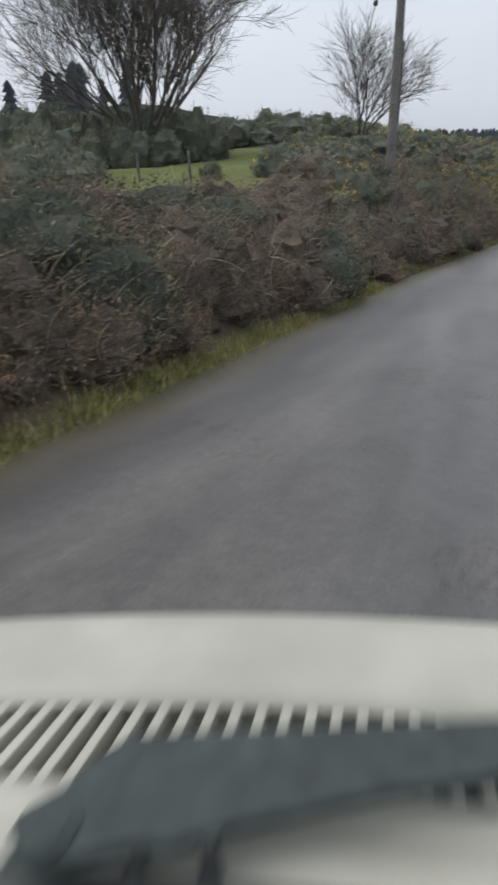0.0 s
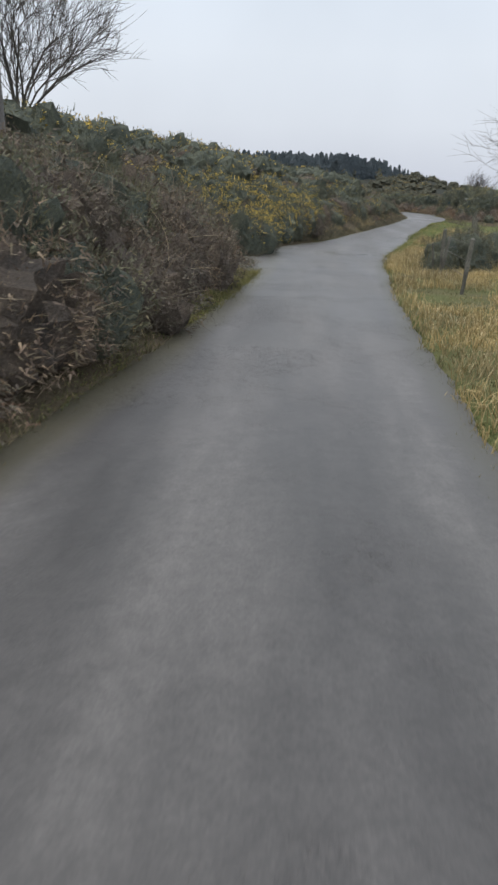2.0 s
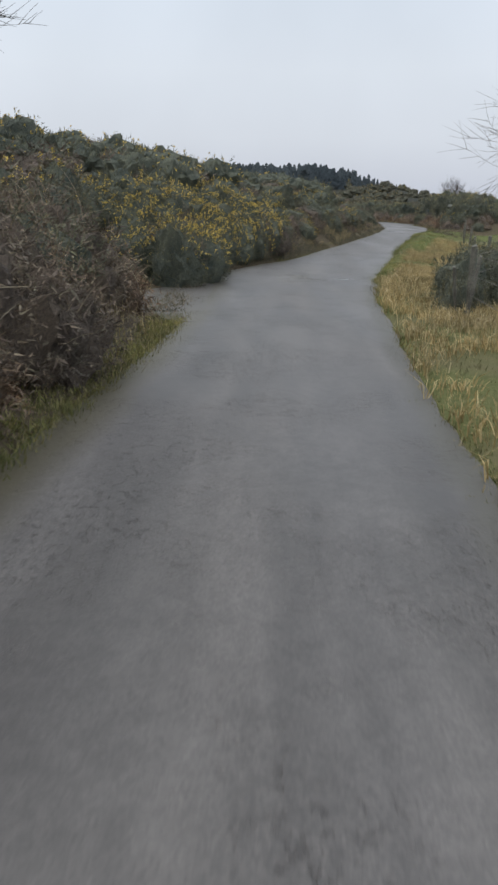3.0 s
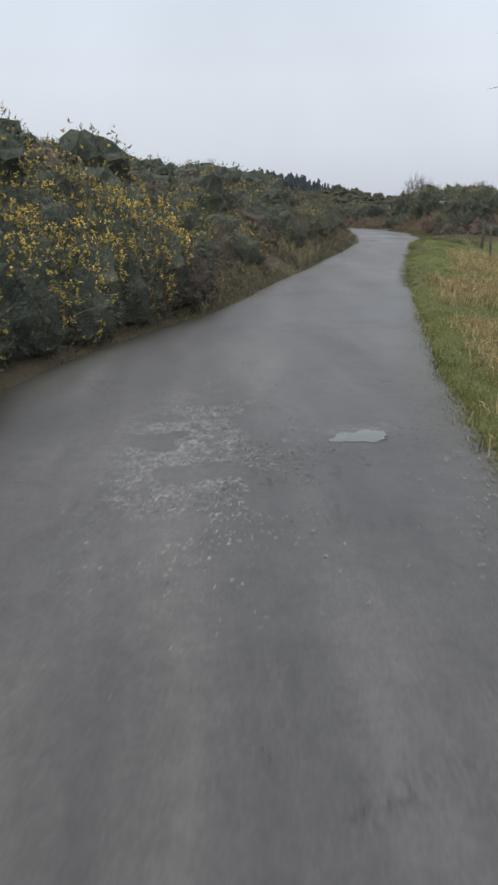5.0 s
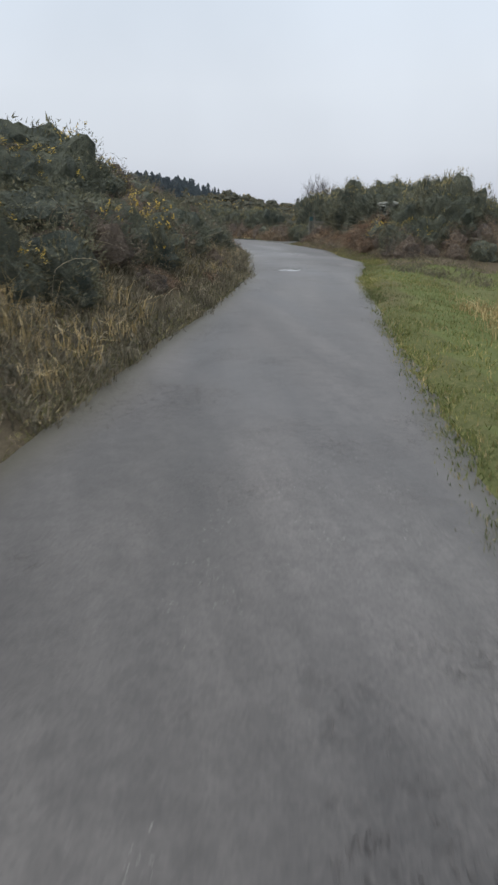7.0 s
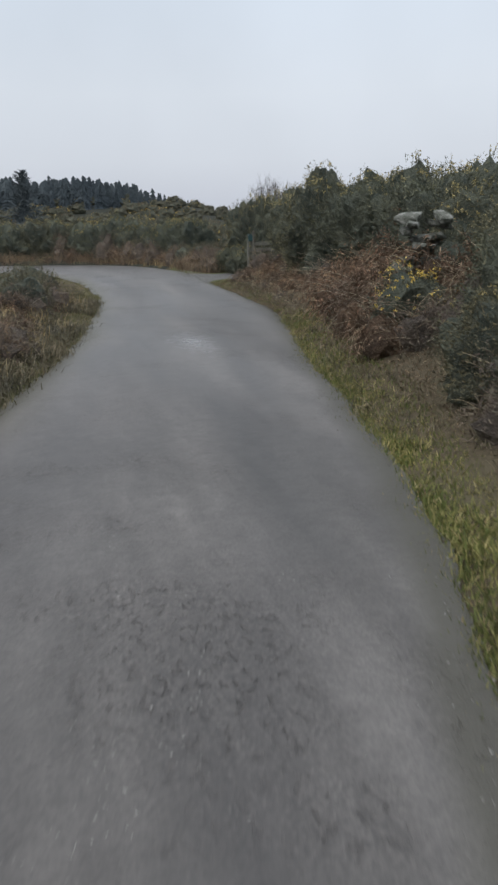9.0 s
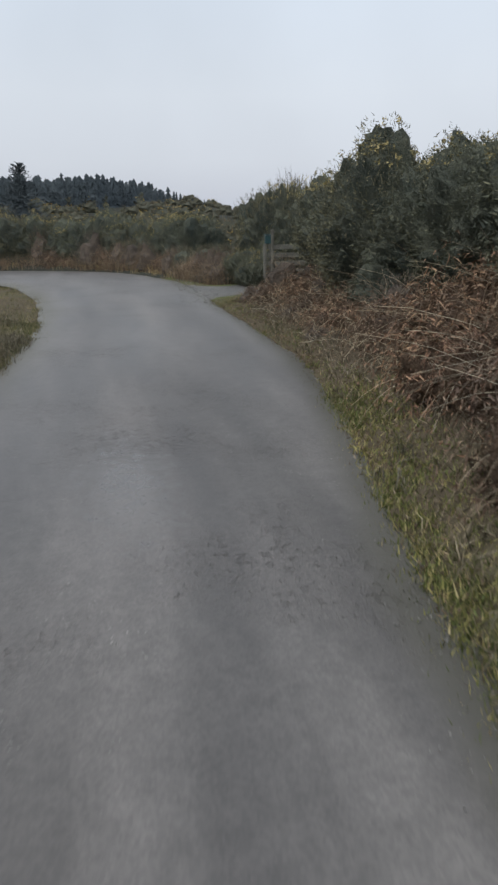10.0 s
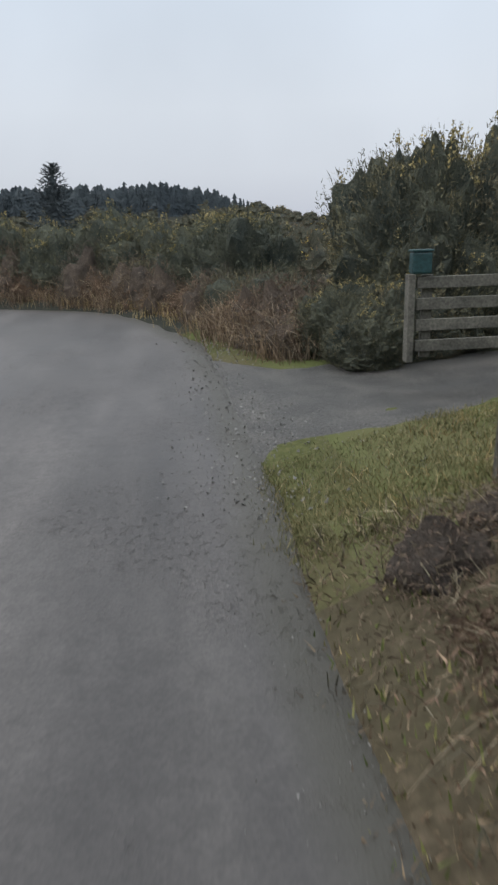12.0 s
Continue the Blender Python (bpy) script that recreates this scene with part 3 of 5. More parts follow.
def to_road(x, y):
    """For places: the nearest station of the road, the side (-1 left, 1 right) and the distance beyond the edge."""
    q = np.stack([np.atleast_1d(x), np.atleast_1d(y)], -1).astype(float)
    best = np.empty(len(q), int)
    for c in range(0, len(q), 4000):
        best[c : c + 4000] = ((q[c : c + 4000, None] - MID) ** 2).sum(-1).argmin(1)
    off = q - MID[best]
    lat = off[:, 0] * TAN[best, 1] - off[:, 1] * TAN[best, 0]
    return best, np.where(lat < 0, -1, 1), np.hypot(*off.T) - HALF[best]


# bank heights above the road: rows of y, then the height at 0.4, 1.4, 3, 6, 12 and 30 m beyond the left edge
LEFT_BANK = np.array([
    (-12, 0.12, 0.95, 1.10, 1.1, 1.0, 1.0),
    (6, 0.12, 0.95, 1.20, 1.15, 1.1, 1.2),
    (14, 0.12, 1.05, 1.40, 1.4, 1.3, 1.4),
    (20, 0.12, 1.05, 1.75, 1.9, 1.7, 1.5),
    (26, 0.10, 0.90, 1.75, 2.7, 2.3, 1.5),
    (29, 0.05, 0.70, 1.60, 2.9, 2.6, 1.5),
    (31.5, 0.00, 0.05, 0.90, 2.9, 2.9, 1.6),
    (35, 0.02, 0.35, 1.20, 3.0, 3.4, 2.2),
    (39, 0.10, 0.70, 1.50, 2.9, 3.6, 3.1),
    (43, 0.16, 0.80, 1.60, 2.8, 3.8, 4.0),
    (50, 0.20, 0.80, 1.55, 2.7, 3.9, 4.7),
    (58, 0.20, 0.80, 1.50, 2.45, 3.2, 4.2),
    (64, 0.16, 0.70, 1.40, 2.2, 2.8, 3.6),
    (70, 0.12, 0.50, 1.00, 1.4, 1.7, 2.4),
    (75, 0.08, 0.25, 0.40, 0.6, 0.8, 1.2),
    (80, 0.03, 0.10, 0.10, 0.2, 0.4, 0.6),
    (120, 0.03, 0.10, 0.10, 0.2, 0.4, 0.6)])
RIGHT_BANK = np.array([
    (-12, 0.05, 0.05, -0.05, -0.1, -0.1, -0.1),
    (36, 0.05, 0.05, 0.00, -0.1, -0.1, -0.1),
    (44, 0.05, -0.05, -0.20, -0.3, -0.35, -0.35),
    (52, 0.04, -0.12, -0.35, -0.45, -0.5, -0.45),
    (60, 0.04, -0.12, -0.40, -0.45, -0.45, -0.4),
    (63, 0.06, 0.05, -0.10, -0.3, -0.3, -0.3),
    (66, 0.06, 0.50, 0.90, 0.4, 0.1, 0.0),
    (74, 0.16, 0.65, 1.05, 0.7, 0.4, 0.3),
    (78.2, 0.22, 0.62, 0.85, 0.6, 0.4, 0.3),
    (79.8, 0.05, 0.15, 0.20, 0.2, 0.2, 0.3),
    (81.5, 0.00, 0.00, 0.00, 0.0, 0.1, 0.2),
    (84, 0.00, 0.00, 0.02, 0.0, 0.1, 0.2),
    (86, 0.04, 0.15, 0.30, 0.4, 0.5, 0.6),
    (90, 0.05, 0.20, 0.34, 0.5, 0.55, 0.70),
    (120, 0.05, 0.20, 0.34, 0.5, 0.55, 0.70)])
OUT = [0.4, 1.4, 3, 6, 12, 30]


def hill(x, y):
    """The wooded hill beyond the bend and the rise behind the left-hand fields."""
    t = np.clip((x - 24) / 40, 0, 1)
    z = 7.4 * (1 - t * t * (3 - 2 * t)) * np.exp(-(((y - 250) / 62) ** 2))
    z = z + 6.0 * np.exp(-(((x + 48) / 24) ** 2 + ((y - 80) / 38) ** 2))
    z = z + 7.0 * np.exp(-(((x + 75) / 40) ** 2 + ((y - 60) / 60) ** 2))
    return z


def land(x, y):
    x, y = np.atleast_1d(np.asarray(x, float)), np.atleast_1d(np.asarray(y, float))
    k, side, d = to_road(x, y)
    base = ROADZ[k]
    yy = MID[k, 1]
    z = np.zeros(len(x))
    for sgn, bank in ((-1, LEFT_BANK), (1, RIGHT_BANK)):
        cols = np.stack([np.interp(yy, bank[:, 0], bank[:, c]) for c in range(1, 7)], -1)
        dd = np.clip(d, 0, None)
        h = np.zeros(len(x))
        prev_d, prev_h = 0.0, np.zeros(len(x))
        for c, o in enumerate(OUT):
            t = np.clip((dd - prev_d) / (o - prev_d), 0, 1)
            h = np.where(dd >= prev_d, prev_h + (cols[:, c] - prev_h) * t, h)
            prev_d, prev_h = o, cols[:, c]
        z = np.where(side == sgn, h, z)
    wob = np.array([noise.noise(Vector((a * 0.6, b2 * 0.6, 0))) * 0.12 + noise.noise(Vector((a * 0.13, b2 * 0.13, 3))) * 0.35 * min(max(dd2 / 8, 0), 1) for a, b2, dd2 in zip(x, y, d)])
    z = z + np.clip(d, 0, 1.5) / 1.5 * wob
    bay = np.exp(-(((x + 2.2) / 1.5) ** 4 + ((y - 32.2) / 3.0) ** 4))
    z = np.where(side < 0, z * (1 - bay) - 0.03 * bay, z)
    return base + np.where(d < 0.02, -0.06, z) + hill(x, y) * np.clip((y - 88) / 40 + np.clip((-x - 20) / 30, 0, 1), 0, 1)


def ground_z(x, y):
    return float(land([x], [y])[0])


# the ground: one sheet, fine along the road and coarse out to the horizon
xs = np.unique(np.r_[np.linspace(-900, -60, 22), np.linspace(-60, -16, 26), np.linspace(-16, 26, 120), np.linspace(26, 70, 26), np.linspace(70, 900, 22)])
ys = np.unique(np.r_[np.linspace(-500, -14, 12), np.linspace(-14, 104, 330), np.linspace(104, 180, 40), np.linspace(180, 320, 40), np.linspace(320, 1500, 22)])
GX, GY = np.meshgrid(xs, ys)
GZ = land(GX.ravel(), GY.ravel())
nx, ny = len(xs), len(ys)
idx = np.arange(nx * ny).reshape(ny, nx)
quads = np.stack([idx[:-1, :-1], idx[:-1, 1:], idx[1:, 1:], idx[1:, :-1]], -1).reshape(-1, 4)
me = mesh_from("ground", np.c_[GX.ravel(), GY.ravel(), GZ], quads, [TURF, PASTURE, SOIL, MOOR], True)
cx, cy = GX.ravel()[quads].mean(1), GY.ravel()[quads].mean(1)
ck, cs, cd = to_road(cx, cy)
wig = np.array([noise.noise(Vector((a * 0.4, b2 * 0.4, 9))) for a, b2 in zip(cx, cy)])
mat = np.zeros(len(quads), int)
left, right = cs < 0, cs > 0
mat[left] = 2
mat[left & (cd > 9 + 4 * wig)] = 3
far = np.array([noise.noise(Vector((a * 0.05, b2 * 0.05, 4))) for a, b2 in zip(cx, cy)])
mat[left & (cy < 52 + 8 * far) & (cx < -7.2 - 1.2 * wig) & (cx > -42 + 12 * far)] = 1
mat[left & (cd > 45 + 20 * far)] = 3
mat[right & (cd > 4.0 + wig)] = 1
mat[right & (cd > 0.5 + 0.4 * wig) & (cy > 47 + 4 * wig)] = 1
mat[right & (cy > 61.5 + wig) & (cd < 7 + 3 * wig) & (cy < 79 + wig)] = 2
mat[(cy > 86.5 + far) & right] = 3
mat[(cy > 87 + 4 * far) & (cd > 0.8)] = 3
mat[(cy > 105 + 25 * far)] = 3
me.polygons.foreach_set("material_index", mat)
ground = tagged(new("ground", me), "rough turf, pasture and moorland rolling away from the lane", "ground", kind="structure")

# the road: a worn sheet of asphalt with a frayed edge
CROSS = 31
rv, rf = [], []
for k in range(ST_N):
    for c in range(CROSS):
        u = c / (CROSS - 1)
        p = LE[k] * (1 - u) + RE[k] * u
        if c in (0, CROSS - 1):
            o = unit(LE[k] - RE[k]) * (1 if c == 0 else -1)
            p = p + o * (0.07 * noise.noise(Vector((p[0] * 1.3, p[1] * 1.3, 1))) + 0.05 * noise.noise(Vector((p[0] * 4, p[1] * 4, 2))) + 0.02)
        crown = 0.035 * (1 - (2 * u - 1) ** 2)
        rut = -0.012 * (math.exp(-(((u - 0.27) / 0.08) ** 2)) + math.exp(-(((u - 0.73) / 0.08) ** 2)))
        z = ROADZ[k] + 0.012 + crown + rut + 0.008 * noise.noise(Vector((p[0] * 0.9, p[1] * 0.9, 5)))
        rv.append((p[0], p[1], z - (0.02 if c in (0, CROSS - 1) else 0)))
for k in range(ST_N - 1):
    for c in range(CROSS - 1):
        a = k * CROSS + c
        rf.append((a, a + 1, a + CROSS + 1, a + CROSS))
road_mesh = mesh_from("road", rv, rf, ASPHALT, True)
road_mesh.attributes.new("across", "FLOAT", "POINT").data.foreach_set("value", [(k % CROSS) / (CROSS - 1) for k in range(len(rv))])
road = tagged(new("road", road_mesh), "narrow worn grey asphalt lane, damp in patches", "road", kind="structure")



def road_z(x, y):
    """Height of the asphalt at a place on the lane."""
    k = int(to_road([x], [y])[0][0])
    j = min(max(k + (1 if np.dot([x - MID[k, 0], y - MID[k, 1]], TAN[k]) > 0 else -1), 0), ST_N - 1)
    t = min(abs(float(np.dot([x - MID[k, 0], y - MID[k, 1]], TAN[k]))) / max(float(np.hypot(*(MID[j] - MID[k]))), 1e-6), 1.0)
    u = 0.5 + float(np.dot([x - MID[k, 0], y - MID[k, 1]], [TAN[k, 1], -TAN[k, 0]])) / (2 * HALF[k])
    rut = -0.012 * (math.exp(-(((u - 0.27) / 0.08) ** 2)) + math.exp(-(((u - 0.73) / 0.08) ** 2)))
    return float(ROADZ[k] * (1 - t) + ROADZ[j] * t) + 0.012 + 0.035 * (1 - (2 * u - 1) ** 2) + rut + 0.008 * noise.noise(Vector((x * 0.9, y * 0.9, 5)))


# a shallow lay-by on the left where the bank steps back
bay = [(-1.2, 28.9), (-1.75, 29.3), (-2.6, 29.9), (-3.3, 31.0), (-3.35, 32.2), (-2.9, 33.6), (-2.2, 34.9), (-1.6, 36.0), (-1.0, 37.0), (-0.6, 36.0), (-0.7, 32.0)]
bay_top = [(x, y, float(np.interp(y, *np.array(ROAD_Z).T)) + 0.02) for x, y in bay]
bay_rim = [(x + 0.3 * (x + 1.7), y + 0.12 * (y - 32.5), z - 0.09) for x, y, z in bay_top]
nb = len(bay)
bay_mesh = mesh_from("lay_by", bay_top + bay_rim, [tuple(range(nb))] + [(k, nb + k, nb + (k + 1) % nb, (k + 1) % nb) for k in range(nb)], ASPHALT)
bay_mesh.attributes.new("across", "FLOAT", "POINT").data.foreach_set("value", ([0.07] * 8 + [0.15] * (nb - 8)) + [0.02] * nb)
tagged(new("lay_by", bay_mesh), "asphalt lay-by where the bank steps back", "pavement", kind="structure")

# standing water in the hollows of the road
def puddle(x, y, rx, ry, turn, label):
    n = 48
    rows = [[(x, y)] * n]
    for ring in (0.35, 0.7, 1.0):
        row = []
        for j in range(n):
            a = 2 * math.pi * j / n
            r = ring * (1 + 0.5 * noise.noise(Vector((math.cos(a) * 1.5 + x, math.sin(a) * 1.5 + y, 0))) + 0.15 * noise.noise(Vector((math.cos(a) * 4 + x, math.sin(a) * 4 + y, 2))))
            px, py = rx * r * math.cos(a), ry * r * math.sin(a)
            row.append((x + px * math.cos(turn) - py * math.sin(turn), y + px * math.sin(turn) + py * math.cos(turn)))
        rows.append(row)
    low = road_z(x, y)
    v = [(a, b2, 0.35 * low + 0.65 * road_z(a, b2) + (0.005 if k < 3 else 0.0)) for k, row in enumerate(rows) for a, b2 in row]
    f = [(k * n + j, k * n + (j + 1) % n, (k + 1) * n + (j + 1) % n, (k + 1) * n + j) for k in range(3) for j in range(n)]
    return tagged(new("puddle", mesh_from("puddle", v, f, WATER, True)), label, "puddle", kind="structure")


puddle(1.69, 36.92, 0.2, 0.17, 0.1, "small bright puddle in the broken asphalt lane")
# added water sheet in place of the sky's glare on wet asphalt
puddle(7.2, 60.8, 0.2, 0.32, 0.3, "thin sheet of rainwater lying in the wheel track")

# ---- bushes ----
SMALL = (8, 0.13, 3, 0.036, 0.28, 0.82, 12, 0.064)
NEAR = (12, 0.12, 5, 0.026, 0.3, 0.88, 24, 0.044)
TALL = (11, 0.14, 4, 0.034, 0.28, 0.86, 18, 0.064)
GORSE_KINDS = [gorse_meshes(k + 1, r, h, n, fl, *(NEAR if n > 600 else TALL if h > 1.5 else SMALL)) for k, (r, h, n, fl) in enumerate([(0.66, 0.95, 150, 0), (0.72, 1.0, 160, 60), (0.78, 1.1, 180, 130), (0.68, 1.2, 160, 30), (0.82, 1.0, 180, 0), (1.1, 1.6, 420, 50), (1.15, 1.65, 420, 120), (1.05, 1.7, 420, 80), (1.1, 1.6, 700, 70), (1.05, 1.7, 700, 130)])]
HEATH_KINDS = [heath_meshes(k + 11, r, h, n, st, size) for k, (r, h, n, st, size) in enumerate([(0.6, 0.8, 140, 12, 0.03), (0.7, 0.95, 160, 8, 0.03), (0.65, 0.75, 140, 16, 0.03), (0.75, 0.9, 160, 6, 0.03), (0.6, 0.8, 330, 22, 0.019), (0.7, 0.95, 360, 16, 0.019), (0.65, 0.75, 330, 26, 0.019)])]
BRACKEN_KINDS = [bracken_meshes(k + 21, r, h, n) for k, (r, h, n) in enumerate([(0.6, 0.7, 110), (0.7, 0.8, 120), (0.55, 0.6, 100)])]


def ready(kinds, mats):
    out = []
    for k in kinds:
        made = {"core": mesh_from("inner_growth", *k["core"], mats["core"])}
        keys = [n for n in k if n not in ("core", "flowers")]
        v, f = join(*[k[n] for n in keys])
        made["foliage"] = mesh_from("foliage", v, f, [mats[n] for n in keys])
        made["foliage"].polygons.foreach_set("material_index", sum([[j] * len(k[n][1]) for j, n in enumerate(keys)], []))
        if "flowers" in k:
            made["flowers"] = mesh_from("blossom", *k["flowers"], mats["flowers"])
        out.append(made)
    return out


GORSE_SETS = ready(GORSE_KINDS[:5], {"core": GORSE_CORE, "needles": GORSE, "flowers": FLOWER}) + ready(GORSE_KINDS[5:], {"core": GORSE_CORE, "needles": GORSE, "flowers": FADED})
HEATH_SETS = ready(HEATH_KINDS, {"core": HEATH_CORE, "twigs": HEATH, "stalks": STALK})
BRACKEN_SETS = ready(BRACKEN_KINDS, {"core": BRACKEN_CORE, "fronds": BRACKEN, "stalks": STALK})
SPEC = {
    "gorse_bush": (GORSE_SETS, "gorse bush", "gorse along the lane"),
    "heath_bush": (HEATH_SETS, "shrub", "dry scrub along the lane"),
    "bracken_clump": (BRACKEN_SETS, "bracken", "bracken along the lane"),
}
LABELS = {
    ("gorse_bush", False): "dark green spiny gorse bush on the roadside bank",
    ("gorse_bush", True): "spiny gorse bush with yellow flowers on the bank",
    ("heath_bush", False): "dry brown scrub of heath and bramble on the bank",
    ("bracken_clump", False): "collapsed rust-brown dead bracken on the bank",
}


def bush(kind, which, x, y, scale=1.0, tall=1.0, sink=0.12, label=""):
    sets, category, group = SPEC[kind]
    parts = sets[which]
    ob = thing(kind, Matrix.LocRotScale((x, y, ground_z(x, y) - sink), Euler((rng.normal() * 0.08, rng.normal() * 0.08, rng.uniform(0, 6.28))), (scale, scale * rng.uniform(0.85, 1.15), scale * tall)), label or LABELS[kind, "flowers" in parts], category, group)
    for name, me in parts.items():
        part({"core": "inner_growth", "foliage": "foliage", "flowers": "blossom"}[name], me, None, ob)
    return ob


def beside(y, d, side):
    """A place d metres beyond the road's edge, near the row y."""
    x0, hw, tx, ty = (float(np.interp(y, MID[:, 1], v)) for v in (MID[:, 0], HALF, TAN[:, 0], TAN[:, 1]))
    return x0 + ty * side * (hw + d), y - tx * side * (hw + d)


def pick(weights):
    r = rng.uniform(0, sum(w for _, w in weights))
    for v, w in weights:
        r -= w
        if r <= 0:
            return v
    return weights[-1][0]


H, B, G = "heath_bush", "bracken_clump", "gorse_bush"
# left bank, row by row outward
for d, step in ((0.68, 0.5), (1.22, 0.72), (2.0, 0.92), (3.1, 1.15)):
    y = -2.0 + rng.uniform(0, 0.4)
    while y < 77:
        dd = d + rng.normal() * 0.12
        size = rng.uniform(0.8, 1.1)
        tall = 1.0
        if y < 15:
            kind = pick([(H, 7), (B, 1.2), (G, 0.9)])
            which = (rng.integers(4, 7) if y < 11 and d < 1.5 else rng.integers(0, 4)) if kind == H else rng.integers(0, 3) if kind == B else pick([(0, 3), (4, 3)])
            size *= 0.95
        elif y < 29.3:
            kind = pick([(H, 7), (B, 0.5), (G, 1.5)]) if d < 2 else pick([(H, 2), (G, 4)])
            which = rng.integers(0, 4) if kind == H else rng.integers(0, 3) if kind == B else pick([(0, 3), (4, 2), (1, 0.8), (2, 1.6 if d > 2 else 0), (3, 1)])
            tall = 1.1 if d < 1.8 else 0.82
        elif y < 34.5:
            if dd < 2.2:
                y += step
                continue
            kind, which = pick([(H, 3), (G, 3)]), rng.integers(0, 4)
        elif y < 44.5:
            kind = pick([(H, 1.5), (G, 8)])
            which = rng.integers(0, 4) if kind == H else pick([(0, 1), (1, 2.5), (2, 5), (3, 1), (4, 0.5)])
            tall = 1.12
        elif y < 66:
            if d < 1 and rng.uniform() < 0.55:
                y += step
                continue
            kind = pick([(H, 3), (B, 4)]) if d < 1 else pick([(H, 4), (B, 1), (G, 7 if y < 51 else 5)]) if d < 2 else pick([(H, 1), (G, 9)])
            which = rng.integers(0, 3) if kind == B else rng.integers(0, 4) if kind == H else pick([(0, 2), (1, 3 if y < 51 else 0.4), (2, 7 if y < 51 else 0), (3, 1), (4, 2)])
            size *= 0.42 if d < 1 else 0.78 if d < 1.5 else 0.9 if d < 2.5 else 0.98
            tall = 0.78 if 48 < y < 63 and d > 1.8 else 1.0
        else:
            if d < 1 and rng.uniform() < 0.35:
                y += step
                continue
            kind = pick([(H, 4), (B, 4), (G, 1)])
            which = rng.integers(0, 4) if kind == H else rng.integers(0, 3) if kind == B else pick([(0, 4), (4, 4)])
            size *= 0.72
        if 7 < y < 16 and d > 1:
            tall *= 0.68
        x, yy = beside(y, dd + (0.3 if y > 70 or 26.5 < y < 29.3 else 0), -1)
        bush(kind, which, x, yy, size * 1.08, tall * rng.uniform(0.85, 1.15), 0.16)
        y += step * rng.uniform(0.85, 1.15)

y = -2.0
while y < 24.5:
    x, yy = beside(y, rng.uniform(0.42, 0.56), -1)
    bush(pick([(H, 4), (B, 1.4)]), rng.integers(0, 3), x, yy, rng.uniform(0.38, 0.6), rng.uniform(0.9, 1.3), 0.08)
    y += rng.uniform(0.4, 0.72)

# right bank: tall gorse hedge with bracken at its foot
for y, d, s in [(64.6, 2.00, 0.48), (65.5, 2.20, 0.58), (66.5, 2.60, 0.68), (67.6, 2.90, 0.70), (68.8, 3.00, 0.79), (70.0, 2.90, 0.83), (71.2, 2.70, 1.04), (72.4, 2.70, 1.12), (73.5, 2.40, 1.14), (74.5, 2.20, 1.16), (75.5, 1.95, 1.22), (76.5, 2.15, 1.18), (77.4, 2.30, 1.12), (78.2, 2.55, 1.02), (65.6, 3.60, 0.62), (67.0, 4.00, 0.66), (68.6, 4.30, 0.81), (71.0, 4.20, 1.04), (73.4, 3.80, 1.12), (75.6, 3.25, 1.24), (77.6, 3.30, 1.16), (78.8, 3.40, 0.8)]:
    x, yy = beside(y, d, 1)
    bush(G, pick([(8, 2), (9, 1)]) if y > 73 else pick([(5, 3), (6, 1.6), (7, 2)]), x, yy, s * 0.97, 0.96)
for y in np.arange(67.8, 77.7, 0.36):
    x, yy = beside(y, rng.uniform(0.7, 1.5) - (0.2 if y > 73 else 0), 1)
    bush(B, rng.integers(0, 3), x, yy, rng.uniform(0.8, 1.1) * (0.8 if y > 73 else 1.0), 1.0 if y > 73 else 1.3)
for y in np.arange(68.2, 73.5, 0.45):
    x, yy = beside(y, rng.uniform(1.5, 2.1), 1)
    bush(B, rng.integers(0, 3), x, yy, rng.uniform(0.9, 1.15), 1.45)
for y in np.arange(63.6, 68.4, 0.3):
    x, yy = beside(y, rng.uniform(0.85, 1.7), 1)
    bush(pick([(H, 3), (B, 1.5), (G, 2)]), rng.integers(0, 3), x, yy, rng.uniform(0.55, 0.8), 1.0)
for y in np.arange(73.6, 78.6, 0.4):
    x, yy = beside(y, rng.uniform(0.45, 0.85), 1)
    bush(pick([(H, 2), (B, 3)]), rng.integers(0, 3), x, yy, rng.uniform(0.35, 0.5), 0.8)
bush(B, 0, 13.15, 78.75, 0.5, 0.9)
bush(H, 2, 12.85, 78.6, 0.4, 0.9)
for y in np.arange(73.5, 78.5, 0.9):
    x, yy = beside(y, rng.uniform(0.9, 1.3), 1)
    bush(pick([(H, 3), (G, 1)]), min(rng.integers(0, 4), 0), x, yy, rng.uniform(0.55, 0.75), 1.0)
# the corner bush by the gate and its neighbours
for x, y, s, t, w in [(14.9, 85.1, 1.12, 1.44, 8), (15.75, 85.0, 1.15, 1.32, 9), (13.7, 84.3, 0.6, 1.05, 8), (13.75, 83.6, 0.5, 1.0, 8), (14.2, 83.9, 0.6, 1.1, 8), (14.3, 84.5, 0.7, 1.2, 5), (14.8, 84.3, 0.75, 1.2, 5), (15.1, 84.4, 0.85, 1.25, 8), (16.7, 85.1, 1.1, 1.15, 5), (15.5, 86.4, 1.2, 1.25, 5), (18.2, 84.9, 1.1, 1.1, 6), (16.0, 84.2, 0.8, 1.1, 5), (17.2, 84.0, 0.8, 1.1, 5), (15.6, 79.9, 0.8, 1.05, 5), (16.9, 79.4, 0.9, 1.1, 5), (14.75, 78.1, 0.85, 1.15, 5), (14.6, 78.4, 0.8, 1.25, 8)]:
    bush(G, w, x, y, s, t)
